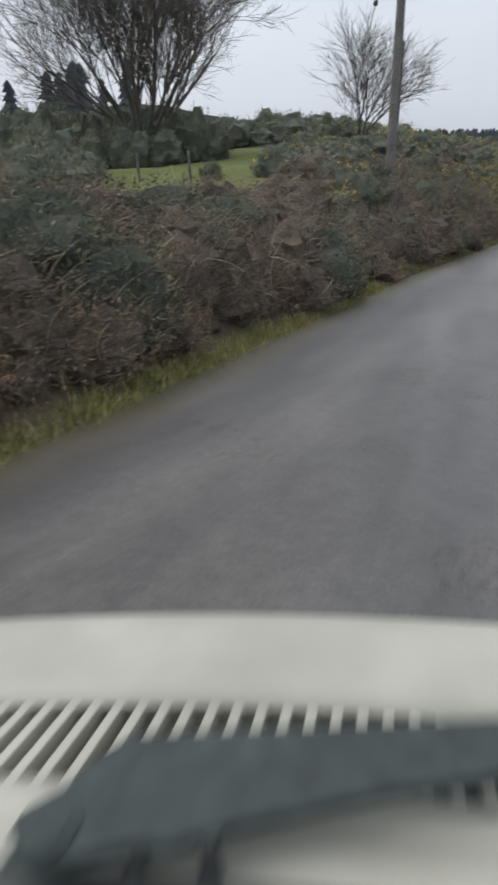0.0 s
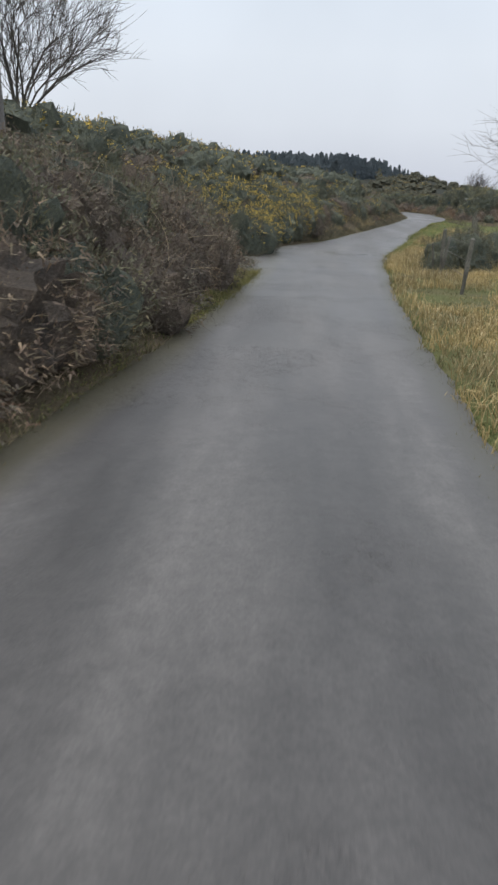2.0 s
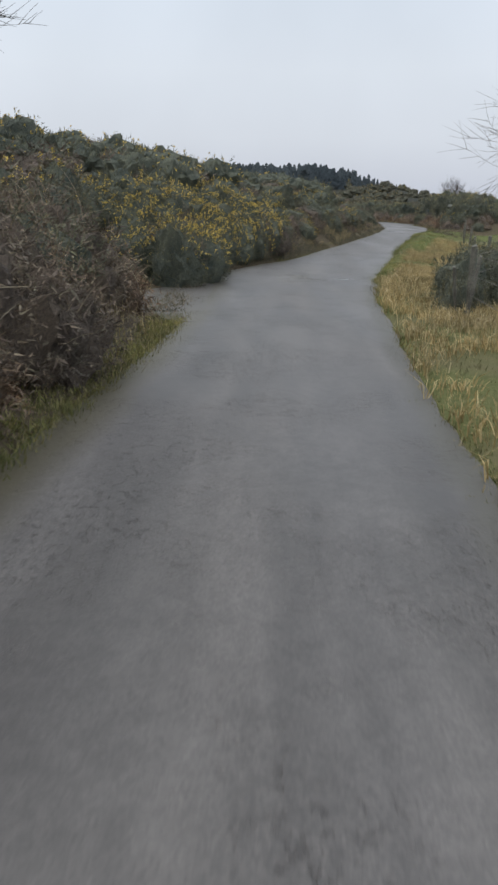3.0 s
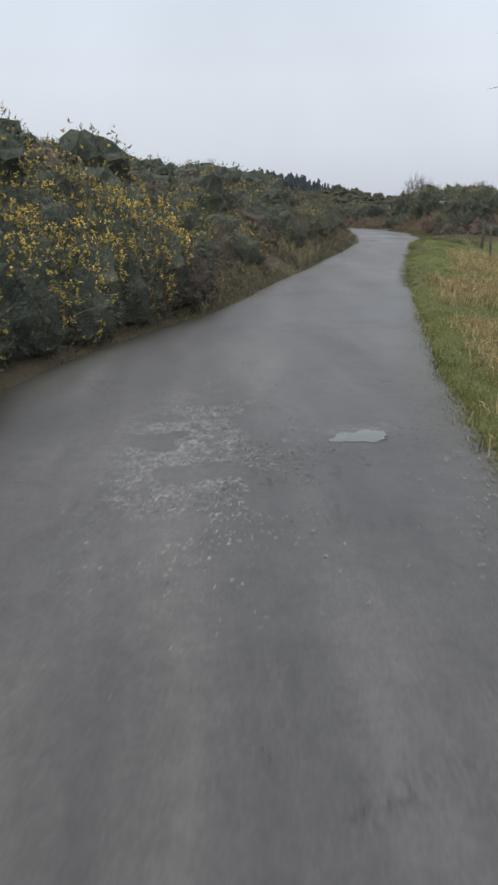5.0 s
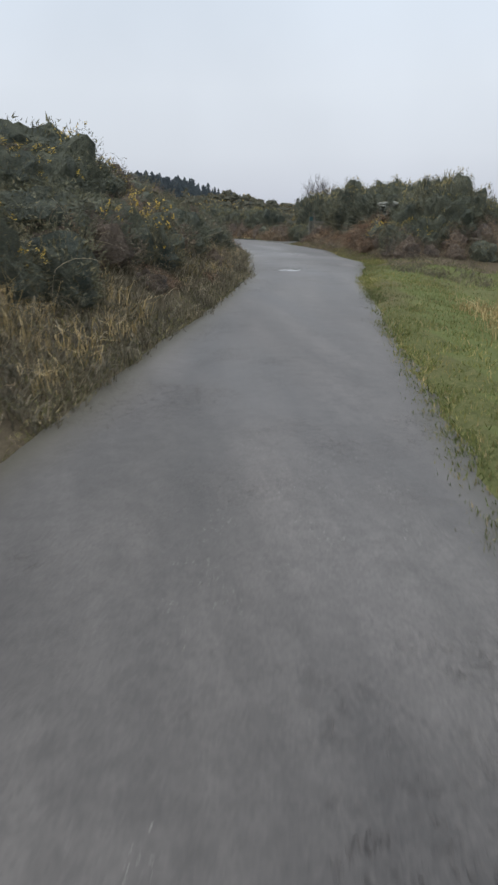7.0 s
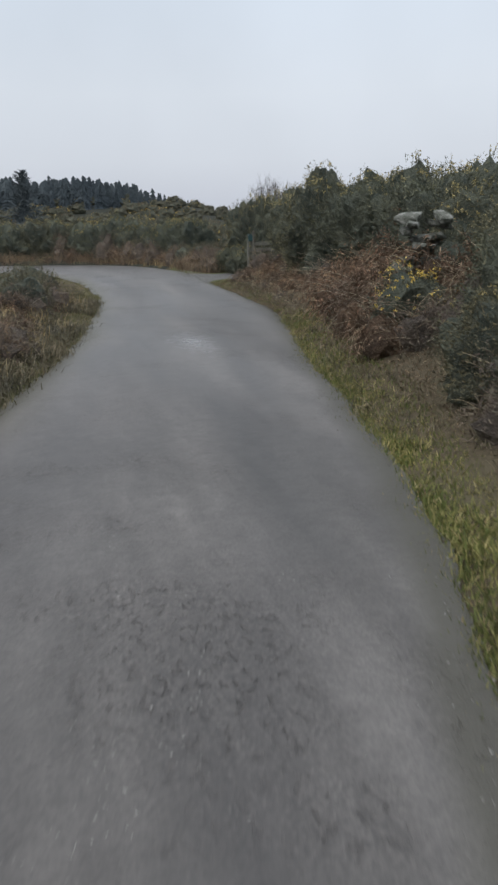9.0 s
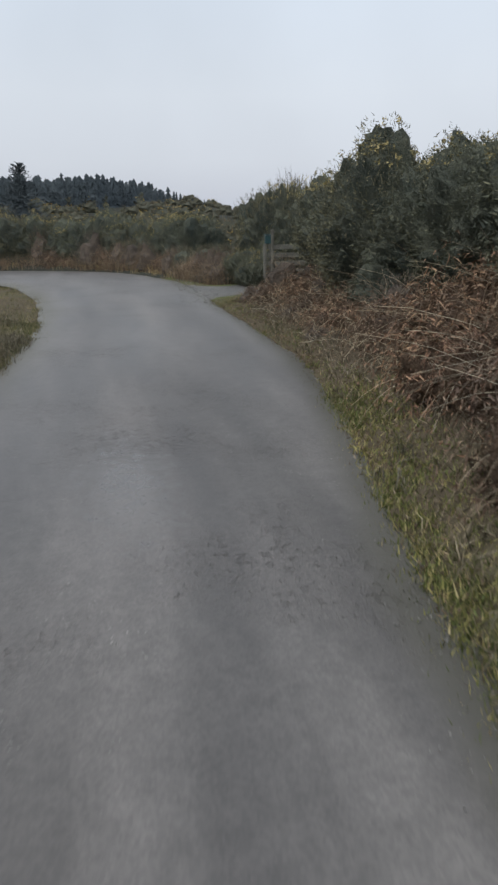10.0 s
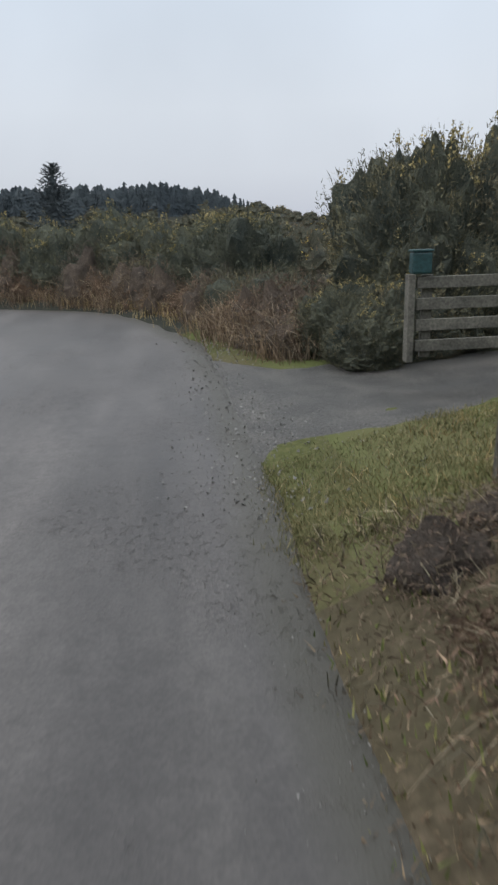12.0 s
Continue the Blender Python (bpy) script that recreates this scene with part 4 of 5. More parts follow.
# brown bracken and reedy scrub round the far bend
for k in range(34):
    y = rng.uniform(86.5, 90.5)
    x, yy = beside(y, rng.uniform(0.7, 1.8), 1)
    bush(pick([(B, 4), (H, 4)]), rng.integers(0, 3), x, yy, rng.uniform(0.65, 0.95), rng.uniform(1.1, 1.7))
for k in range(26):
    t = rng.uniform()
    x, y = 12.75 + 0.7 * t + rng.normal() * 0.2, 86.6 - 2.1 * t + rng.normal() * 0.2
    bush(pick([(B, 3), (H, 4)]), rng.integers(0, 3), x, y, rng.uniform(0.6, 0.85), rng.uniform(1.0, 1.4))
for k in range(14):
    x, y = 13.2 + rng.normal() * 0.45, 87.4 + rng.normal() * 0.7
    bush(pick([(H, 3), (G, 3)]), 0, x, y, rng.uniform(0.6, 0.85), rng.uniform(0.9, 1.2))
# a gorse hedge follows the outside of the far bend
for y in np.r_[np.arange(87.4, 91.0, 0.3), np.arange(91.0, 99.6, 0.34)]:
    x, yy = beside(y, rng.uniform(1.6, 2.4), 1)
    bush(G, pick([(5, 3), (6, 1), (7, 2)]), x, yy, rng.uniform(0.85, 1.12), rng.uniform(0.95, 1.15))
for y in np.arange(91.0, 99.6, 1.0):
    x, yy = beside(y, rng.uniform(0.8, 1.3), 1)
    bush(pick([(B, 3), (H, 3)]), rng.integers(0, 3), x, yy, rng.uniform(0.45, 0.65), rng.uniform(0.9, 1.3))
bush(G, 0, -9.8, 19.5, 0.62, 1.2, label="dark green gorse bush at the pasture's edge")
# right-hand shrubs on the fence line
for x, y, s in [(3.3, 31.6, 0.95), (3.9, 32.8, 1.0), (4.5, 34.2, 0.9), (3.7, 34.0, 0.7), (5.2, 36.4, 0.8), (3.0, 30.9, 0.7), (4.1, 31.9, 1.1), (5.0, 33.4, 1.1), (4.4, 35.2, 1.0), (5.9, 38.4, 0.9)]:
    bush(pick([(H, 1), (G, 2)]), 0, x, y, s, 1.15)
for x, y, s, w in [(11.2, 64.1, 0.42, 5), (11.4, 65.0, 0.55, 7), (11.95, 65.3, 0.75, 5), (11.75, 63.9, 0.62, 5), (12.4, 64.3, 0.85, 5), (12.75, 64.7, 0.95, 5), (12.6, 65.6, 0.98, 7), (13.1, 66.2, 0.95, 5)]:
    bush(G, w, x, y, s * 0.95, 1.08)
for x, y, s in [(11.4, 63.0, 0.5), (11.9, 62.7, 0.55), (12.6, 62.6, 0.6), (13.2, 62.9, 0.6), (12.2, 63.4, 0.8), (13.0, 63.5, 0.8), (13.5, 63.9, 0.7), (14.4, 66.0, 0.7), (15.2, 66.8, 0.7)]:
    bush(pick([(H, 3), (G, 1)]), 0, x, y, s, 1.1)


def thicket(name, places, kinds, mats, label, category):
    """A stretch of scrub too dense to count: one mesh of many small mounds."""
    made = {}
    for x, y, s, t, w in places:
        a = rng.uniform(0, 6.28)
        rot = np.array([[math.cos(a), -math.sin(a), 0], [math.sin(a), math.cos(a), 0], [0, 0, 1]])
        at = np.array([x, y, ground_z(x, y) - 0.15])
        for key, (v, f) in kinds[w].items():
            made.setdefault(key, []).append(((v * [s, s, s * t]) @ rot.T + at, f))
    vs, fs, mi, o = [], [], [], 0
    keys = list(made)
    for n, key in enumerate(keys):
        v, f = join(*made[key])
        vs.append(v)
        fs.append(f + o)
        mi += [n] * len(f)
        o += len(v)
    me = mesh_from(name, np.concatenate(vs), np.concatenate(fs), [mats[k] for k in keys])
    me.polygons.foreach_set("material_index", mi)
    return tagged(new(name, me), label, category, kind="stuff")


LOW_GORSE = [gorse_meshes(k + 31, r, h, n, fl, 3, 0.15, 3, 0.08, 0.34, 0.86, 4, 0.13) for k, (r, h, n, fl) in enumerate([(0.95, 1.0, 70, 0), (1.05, 1.1, 72, 20), (1.1, 1.2, 76, 44), (1.0, 1.2, 70, 0)])]
GM = {"core": GORSE_CORE, "needles": GORSE, "flowers": FLOWER}
LOW_HEATH = [heath_meshes(k + 41, r, h, n, st, 0.08) for k, (r, h, n, st) in enumerate([(0.9, 0.9, 42, 4), (1.0, 0.8, 46, 4)])]
HM = {"core": HEATH_CORE, "twigs": HEATH, "stalks": STALK}

hillside = []
for y in np.arange(14, 74, 1.35):
    for d in np.arange(4.4, 15, 1.5):
        if (y < 38 and d > 7.5) or y < 19:
            continue
        x, yy = beside(y + rng.normal() * 0.4, d + rng.normal() * 0.4, -1)
        hillside.append((x, yy, rng.uniform(0.75, 1.2), rng.uniform(0.8, 1.15) * (0.78 if 50 < y < 63 and d < 8 else 1.0 if 34 < y < 50 else 0.9), pick([(0, 2), (1, 1.5), (2, 6 if 34 < y < 50 else 0.2), (3, 2)])))
for k in range(70):
    t = rng.uniform()
    hillside.append((-46 + 20 * t + rng.normal() * 1.6, 26 + 24 * t + rng.normal() * 1.6, rng.uniform(2.2, 3.4) * (1 - 0.3 * t), rng.uniform(1.0, 1.4), pick([(0, 3), (3, 2)])))
for k in range(40):
    t = rng.uniform()
    hillside.append((-26 + 8 * t + rng.normal() * 1.6, 52 + 8 * t + rng.normal() * 1.6, rng.uniform(1.2, 2.0), rng.uniform(0.9, 1.3), pick([(0, 3), (3, 2)])))
for x, y, sc, t in [(-12.2, 13.6, 1.0, 1.0), (-13.2, 15.0, 1.1, 1.1), (-12.0, 15.6, 1.0, 1.0), (-14.5, 16.4, 1.3, 1.1), (-15.5, 18.2, 1.4, 1.15), (-14.0, 17.8, 1.2, 1.0), (-16.8, 20.0, 1.5, 1.2), (-18.0, 22.0, 1.6, 1.2), (-16.5, 22.0, 1.3, 1.0), (-19.8, 30.6, 1.3, 1.5), (-18.4, 31.4, 1.2, 1.5), (-20.8, 31.2, 1.4, 1.6), (-21.8, 30.6, 1.4, 1.5), (-17.2, 32.0, 1.0, 1.2), (-9.6, 22.0, 0.8, 1.0), (-10.6, 23.4, 0.8, 1.0), (-20.6, 33.2, 1.5, 2.0), (-19.2, 33.4, 1.4, 2.1), (-18.0, 33.6, 1.3, 1.9), (-21.8, 33.6, 1.5, 2.0), (-23.4, 34.0, 1.6, 2.0), (-25.2, 34.4, 1.7, 2.0), (-27.0, 34.6, 1.7, 2.1), (-28.8, 35.0, 1.8, 2.1), (-30.6, 35.2, 1.8, 2.1), (-17.0, 34.0, 1.1, 1.6), (-25.0, 30.5, 1.2, 1.3), (-27.0, 30.6, 1.3, 1.4), (-23.6, 30.6, 1.1, 1.2)]:
    hillside.append((x, y, sc, t, pick([(0, 3), (3, 2)])))
brown_hill = [p for k, p in enumerate(hillside) if k % 3 == 0 and p[0] > -11]
hillside = [p for p in hillside if p not in brown_hill]
# scrub left out of a wedge from the camera's start, so the pasture shows
view_wedge = lambda p: -0.63 * p[1] < p[0] < min(-0.385 * p[1], -6.5)
hillside = [p for p in hillside if not view_wedge(p) or p[1] > 48 or p[2] > 1.05]
brown_hill = [p for p in brown_hill if not view_wedge(p)]
thicket("hillside_heath", [(x, y, sc * 1.1, t, k % 2) for k, (x, y, sc, t, w) in enumerate(brown_hill)], LOW_HEATH, HM, "brown dry heath between the gorse on the hillside", "heath")
thicket("hillside_gorse", hillside, LOW_GORSE, GM, "gorse thicket covering the hillside above the lane", "gorse thicket")
far_gorse = []
for k in range(420):
    x, y = rng.uniform(-26, 34), 97 + 62 * rng.uniform() ** 1.5
    if to_road([x], [y])[2][0] < 1.5:
        continue
    low = 0.8 if x > 8 and y < 108 else 1.0
    far_gorse.append((x, y, rng.uniform(0.8, 1.35) * low, rng.uniform(0.7, 1.05), pick([(0, 3), (1, 1), (2, 0.6), (3, 2)])))
for k in range(80):
    x, y = rng.uniform(15, 34), rng.uniform(76, 98)
    kk2, s2, d2 = to_road([x], [y])
    if s2[0] > 0 and d2[0] > 5.5:
        far_gorse.append((x, y, rng.uniform(0.75, 1.2), rng.uniform(0.7, 1.0), pick([(0, 3), (1, 1), (3, 2)])))
for k in range(380):
    x, y = rng.uniform(-60, 66), rng.uniform(140, 222)
    far_gorse.append((x, y, rng.uniform(1.0, 1.9), rng.uniform(0.7, 1.0), pick([(0, 3), (1, 2), (3, 3)])))
thicket("moorland_gorse", far_gorse, LOW_GORSE, {"core": FAR_SHADE, "needles": FAR_GORSE, "flowers": FLOWER}, "gorse scrub on the moor beyond the bend", "gorse thicket")
far_heath = []
for k in range(150):
    x, y = beside(rng.uniform(2, 20), rng.uniform(4.0, 7.5), -1)
    # same wedge kept clear to fit the camera's view
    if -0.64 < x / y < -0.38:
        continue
    far_heath.append((x, y, rng.uniform(0.5, 0.75), rng.uniform(0.4, 0.6), rng.integers(0, 2)))
for k in range(60):
    far_heath.append((rng.uniform(-16, 9), rng.uniform(78, 88), rng.uniform(0.5, 0.9), rng.uniform(0.5, 0.8), rng.integers(0, 2)))
far_heath = [p for p in far_heath if to_road([p[0]], [p[1]])[2][0] > 1.2]
thicket("bank_top_scrub", far_heath, LOW_HEATH, HM, "low dry scrub behind the roadside bank", "scrub")


# ---- grass ----
def grass(name, places, height, per, material, label, width=0.008, spread=0.07, lean=0.35, bend=0.0):
    p = np.array(places)
    near, _, off = to_road(p[:, 0], p[:, 1])
    z = np.where(off < 0.12, np.maximum(land(p[:, 0], p[:, 1]), ROADZ[near] + 0.005), land(p[:, 0], p[:, 1]))
    n = len(p)
    base = np.repeat(np.c_[p, z - 0.02], per, 0) + np.c_[rng.normal(size=(n * per, 2)) * spread, np.zeros(n * per)]
    way = unit(np.c_[rng.normal(size=(n * per, 2)) * lean, np.ones(n * per)])
    size = np.repeat(rng.uniform(0.6, 1.3, n), per) * rng.uniform(0.5, 1.0, n * per) * height
    v, f = blades(base, way, size, width * rng.uniform(0.7, 1.4, n * per), bend)
    return tagged(new(name, mesh_from(name, v, f, material)), label, "grass", kind="stuff")


def strip(n, y0, y1, d0, d1, side, keep=None):
    out = []
    for _ in range(n):
        y, d = rng.uniform(y0, y1), rng.uniform(d0, d1)
        if keep and noise.noise(Vector((y * 0.35, d * 0.5, 4 + side))) < keep:
            continue
        out.append(beside(y, d, side))
    return out


grass("verge_grass", strip(1700, -2, 12.5, -0.08, 0.24, -1, -0.25) + strip(650, 21, 29.6, -0.1, 0.5, -1, -0.2), 0.10, 14, VERGE, "bright yellow-green grass at the foot of the hedge bank", 0.009)
grass("verge_grass", strip(420, 10, 25, -0.06, 0.3, -1, 0.05) + strip(520, 24.5, 29.8, -0.12, 0.5, -1) + strip(2400, 43, 78, -0.06, 0.9, -1, -0.2) + strip(900, 76, 88, -0.05, 2.5, -1), 0.085, 13, GRASS, "short yellow-green grass along the lane's edge", 0.009)
grass("verge_grass", strip(700, 6, 20, -0.1, 3.0, 1) + strip(2800, 16, 37, -0.1, 4.8, 1), 0.075, 13, GRASS, "short yellow-green grass on the level verge", 0.010)
grass("verge_grass", strip(2600, 43, 63.5, -0.1, 1.4, 1) + strip(900, 36, 44, -0.1, 0.6, 1) + strip(1500, 46, 63, 1.2, 3.4, 1, -0.1) + strip(1700, 62.5, 72, -0.1, 0.6, 1, -0.15) + strip(260, 71.5, 78.4, -0.06, 0.4, 1, 0.0), 0.06, 12, LUSH, "short green grass on the level verge", 0.010)
grass("verge_grass", [p for p in strip(5200, 78.2, 81.4, -0.1, 3.4, 1) if 78.9 - 0.3 * (p[0] - 12.1) < p[1] < 80.2 + 0.45 * (p[0] - 11.9)], 0.06, 15, GRASS, "short yellow-green turf beside the field entrance", 0.0065, 0.06, 0.5)
grass("verge_grass", strip(1500, 54, 72, -0.16, 0.25, 1, -0.1) + strip(900, 43, 80, -0.16, 0.12, -1, -0.1) + strip(2600, 14, 58, -0.16, 0.2, 1, -0.15) + strip(350, -2, 29, -0.16, 0.06, -1, 0.0) + strip(900, 9, 28, 0.0, 0.42, -1, -0.1), 0.045, 12, LUSH, "creeping grass over the frayed asphalt edge", 0.008, 0.06, 0.7)
grass("verge_grass", strip(2600, 43, 78, -0.1, 0.4, -1) + strip(900, 68, 79, 0.2, 1.2, -1), 0.075, 12, GRASS, "short dull grass where the slope meets the asphalt", 0.009, 0.06, 0.6)
grass("verge_grass", strip(1100, 62.5, 72.5, -0.06, 0.45, 1), 0.07, 12, VERGE, "short yellow-green grass below the bracken bank", 0.009, 0.06, 0.6)
grass("verge_grass", strip(2800, 46, 63.5, 0.6, 5.5, 1), 0.075, 10, LUSH, "rough green grass at the pasture's edge", 0.010, 0.08, 0.5)
grass("dead_grass", strip(900, 66, 80, 0.3, 3.0, -1, -0.2) + strip(160, 46, 62, 1.0, 4.5, 1, 0.15) + strip(500, 60.5, 67, 0.5, 2.6, 1), 0.2, 10, TUSSOCK, "dull tussocks of winter grass", 0.008, 0.08, 0.5, 0.4)
grass("straw_grass", strip(3000, 12, 38, 0.1, 3.4, 1, -0.15) + strip(2200, 36, 50, 0.5, 3.6, 1, -0.15) + strip(800, 48, 57, 1.2, 4.0, 1, 0.0), 0.30, 11, STRAW, "long straw-coloured winter grass", 0.009, 0.09, 0.28, 0.35)
grass("straw_grass", [p for p in strip(110, 78.6, 81.2, 0.5, 3.5, 1) if p[1] < 80.0 + 0.45 * (p[0] - 11.9)], 0.14, 12, STRAW, "tufts of pale dead grass in the turf", 0.006, 0.09, 0.4, 0.3)
grass("straw_grass", strip(120, 85.8, 91.5, 0.1, 1.6, 1) + strip(200, 26, 36, 1.2, 2.6, -1) + strip(160, -2, 28, 0.3, 0.7, -1), 0.42, 10, STRAW, "tall pale dead grass against the scrub", 0.008, 0.1, 0.2, 0.25)
grass("dead_grass", strip(4200, 43.5, 76, 0.0, 1.0, -1, -0.3) + strip(1500, 43.5, 70, 0.9, 2.2, -1, -0.3) + strip(500, 29.5, 43.5, 0.15, 0.7, -1, -0.1), 0.26, 9, TUSSOCK, "brown and olive dead grass on the slope below the gorse", 0.009, 0.09, 0.45, 0.4)
grass("dead_grass", strip(420, 43.5, 75, 0.2, 1.3, -1, -0.2), 0.42, 12, STRAW, "pale tufts of dead grass on the slope", 0.008, 0.06, 0.25, 0.35)
grass("dead_grass", strip(420, 65, 79, 0.0, 1.0, 1, 0.0), 0.2, 9, TUSSOCK, "tufts of dull dead grass at the foot of the bank", 0.007, 0.06, 0.5, 0.4)
grass("leaf_litter", strip(1500, 8, 29, -0.02, 0.5, -1) + strip(5200, 65, 79.0, 0.0, 1.3, 1) + strip(500, 35, 45, 0.0, 0.4, -1), 0.055, 10, LITTER, "brown dead leaves and twigs along the bank's foot", 0.007, 0.09, 1.6)
grass("dead_reeds", [(12.3 + 0.8 * t + rng.normal() * 0.18, 86.6 - 2.5 * t + rng.normal() * 0.18) for t in rng.uniform(0, 1, 300)] + strip(700, 88.5, 98.5, 0.12, 1.1, 1), 0.7, 10, REED, "tall rust-brown dead reeds at the bend", 0.008, 0.12, 0.3, 0.3)


# long dead stems arching out of the banks
def dead_stems(places, length, label):
    p = np.array([(x, y, ground_z(x, y) + 0.15) for x, y in places])
    n = len(p)
    up = unit(rng.normal(size=(n, 3)) * [0.55, 0.55, 0.2] + [0, 0, 0.8])
    ln = rng.uniform(0.5, 1.1, n)[:, None, None] * length
    tt = np.linspace(0, 1, 7)[None, :, None]
    fall = unit(rng.normal(size=(n, 3)) * [1, 1, 0.15] - [0, 0, 0.75])
    path = p[:, None] + up[:, None] * ln * tt + fall[:, None] * ln * 0.7 * tt**2 + np.cumsum(rng.normal(size=(n, 7, 3)) * 0.012, 1)
    v, f = strands(path, np.tile(np.linspace(0.003, 0.0015, 7), (n, 1)))
    return tagged(new("dead_stems", mesh_from("dead_stems", v, f, STALK)), label, "dead stems", kind="stuff")


dead_stems(strip(420, 66.5, 73, 0.8, 1.9, 1) + strip(50, 73, 76.5, 0.9, 1.2, 1), 0.9, "long pale bramble stems arching over the bracken")
dead_stems(strip(800, 71.5, 77.2, 0.1, 1.2, 1) + strip(300, 44, 66, 0.1, 0.9, -1), 0.26, "broken dead stalks lying on the bare verge")
dead_stems(strip(420, -2, 14, 0.35, 1.3, -1), 0.45, "pale dry stems standing out of the hedge foot")
dead_stems(strip(300, -2, 29, 0.8, 2.6, -1) + strip(100, 36, 60, 0.6, 1.6, -1), 0.95, "pale dead stems hanging out of the hedge bank")


# bare forked branches, bleached pale
def dead_branch(x, y, height, seed):
    r = np.random.default_rng(seed)
    paths, girth = [], []
    for k in range(9):
        a = r.uniform(0, 6.28)
        start = np.array([0, 0, 0.0]) if k < 3 else paths[k % 3][2 + k % 3]
        d = unit(np.array([math.cos(a) * 0.35, math.sin(a) * 0.35, 1.0]) + r.normal(size=3) * (0.15 if k < 3 else 0.4))
        ln = height * (r.uniform(0.8, 1.0) if k < 3 else r.uniform(0.25, 0.45))
        bendy = np.cumsum(r.normal(size=(7, 3)) * 0.025 * height, 0)
        paths.append(start + d * np.linspace(0, 1, 7)[:, None] * ln + bendy - bendy[0])
        girth.append(np.linspace(0.014 if k < 3 else 0.008, 0.004, 7))
    ob = tagged(new("dead_branch", mesh_from("dead_branch", *strands(np.array(paths), np.array(girth), 5), STALK, True)), "bleached forked dead branch standing in the hedge", "branch", "dead branches in the hedge")
    ob.location = (x, y, ground_z(x, y) - 0.05)
    return ob


for x, y, h in [(-2.75, 23.5, 1.25), (-2.5, 24.3, 1.1), (-2.8, 22.6, 0.9), (-2.9, 21.2, 0.8), (-3.2, 17.0, 0.9), (-3.25, 11.2, 0.9)]:
    dead_branch(x - 0.15, y, h, int(y * 10))


# broad green leaves at the foot of the bank
def dock(x, y, s):
    n = 26
    base = np.c_[rng.normal(size=(n, 2)) * 0.07 * s, np.full(n, 0.02)]
    d = unit(np.c_[rng.normal(size=(n, 2)), rng.uniform(0.2, 1.0, n)])
    v, f = blades(base, d, rng.uniform(0.12, 0.26, n) * s, 0.07 * s, 0.25)
    ob = tagged(new("dock_plant", mesh_from("dock_plant", v, f, DOCK)), "low broad-leaved green plant on the grass verge", "weed", "weeds on the verge")
    ob.location = (x, y, ground_z(x, y))
    return ob


for y, d in [(10.3, 0.28), (12.2, 0.3), (9.6, 0.32), (23.2, 0.5), (26.0, 0.45)]:
    x, yy = beside(y, d, -1)
    dock(x, yy, 0.85)


# ---- trees ----
def bare_tree(name, x, y, height, stems, spread, seed, label, levels=4, trunk=0.0, girth=0.16, up=0.25, fine=0.005):
    """A leafless tree: tapering stems that fork again and again into fine twigs."""
    r = np.random.default_rng(seed)
    groups = {}

    def grow(p, d, ln, rad, level):
        n = 6 if level < 3 else 4 if level < 4 else 3
        pts = [p]
        w = r.normal(size=3) * 0.16
        for _ in range(n - 1):
            d = unit(d + w * 0.35 + r.normal(size=3) * 0.09 + np.array([0, 0, up * 0.25]))
            pts.append(pts[-1] + d * ln / (n - 1))
        groups.setdefault(level, []).append((np.array(pts), np.linspace(rad, rad * (0.5 if level < levels else 0.4), n)))
        if level >= levels:
            return
        kids = [6, 7, 6, 5, 3][level]
        for j in range(kids):
            t = r.uniform(0.3, 1.0)
            k = min(int(t * (n - 1)), n - 2)
            q = pts[k] + (pts[k + 1] - pts[k]) * (t * (n - 1) - k)
            dd = unit(unit(pts[k + 1] - pts[k]) + unit(r.normal(size=3)) * 0.62 + np.array([0, 0, up]))
            grow(q, dd, ln * r.uniform(0.45, 0.75), max(rad * (1 - 0.55 * t) * 0.55, fine), level + 1)

    base = np.array([0, 0, -0.3])
    top = np.array([0, 0, trunk])
    if trunk:
        groups.setdefault(0, []).append((np.linspace(base, top + [0, 0, 0.3], 6), np.linspace(girth * 2.6, girth * 1.8, 6)))
    for k in range(stems):
        a = 2 * math.pi * (k + r.uniform(-0.3, 0.3)) / stems
        lean = r.uniform(0.25, 1.0) * spread
        d = unit(np.array([math.cos(a) * lean, math.sin(a) * lean, 1.0]))
        grow((top if trunk else base) + np.array([math.cos(a), math.sin(a), 0]) * girth * 0.9, d, height * r.uniform(0.5, 0.65), girth * r.uniform(0.6, 1.0), 1)
    ob = thing(name, pose(x, y, ground_z(x, y)), label, "tree")
    for q, w in groups.get(0, []):
        part("trunk", mesh_from("trunk", *strands(q[None], w[None], 12), BARK, True), None, ob)
    for q, w in groups[1]:
        part("limb", mesh_from("limb", *strands(q[None], w[None], 7), BARK, True), None, ob)
    fine = [strands(np.array([q for q, _ in groups[k]]), np.array([w for _, w in groups[k]]), n) for k, n in ((2, 4), (3, 3), (4, 3), (5, 3)) if k in groups]
    part("crown", mesh_from("crown", *join(*fine), TWIG), None, ob)
    return ob


bare_tree("bare_tree", -20.0, 32.4, 11.3, 19, 0.95, 3, "large bare tree with many upright stems in the field", 5, 0.7, 0.115, 0.14, 0.010)
bare_tree("bare_tree", -10.1, 37.2, 5.2, 9, 0.6, 5, "bare multi-stemmed tree behind the gorse bank", 4, 0.5, 0.055, 0.08, 0.008)
bare_tree("bare_tree", 10.4, 42.8, 6.6, 7, 0.6, 8, "bare drooping tree in the pasture beside the lane", 4, 1.2, 0.08, -0.08, 0.007)
bare_tree("bare_tree", 25.2, 118.9, 3.6, 8, 0.9, 12, "bare rounded thorn tree beyond the hedge", 4, 0.3, 0.07)


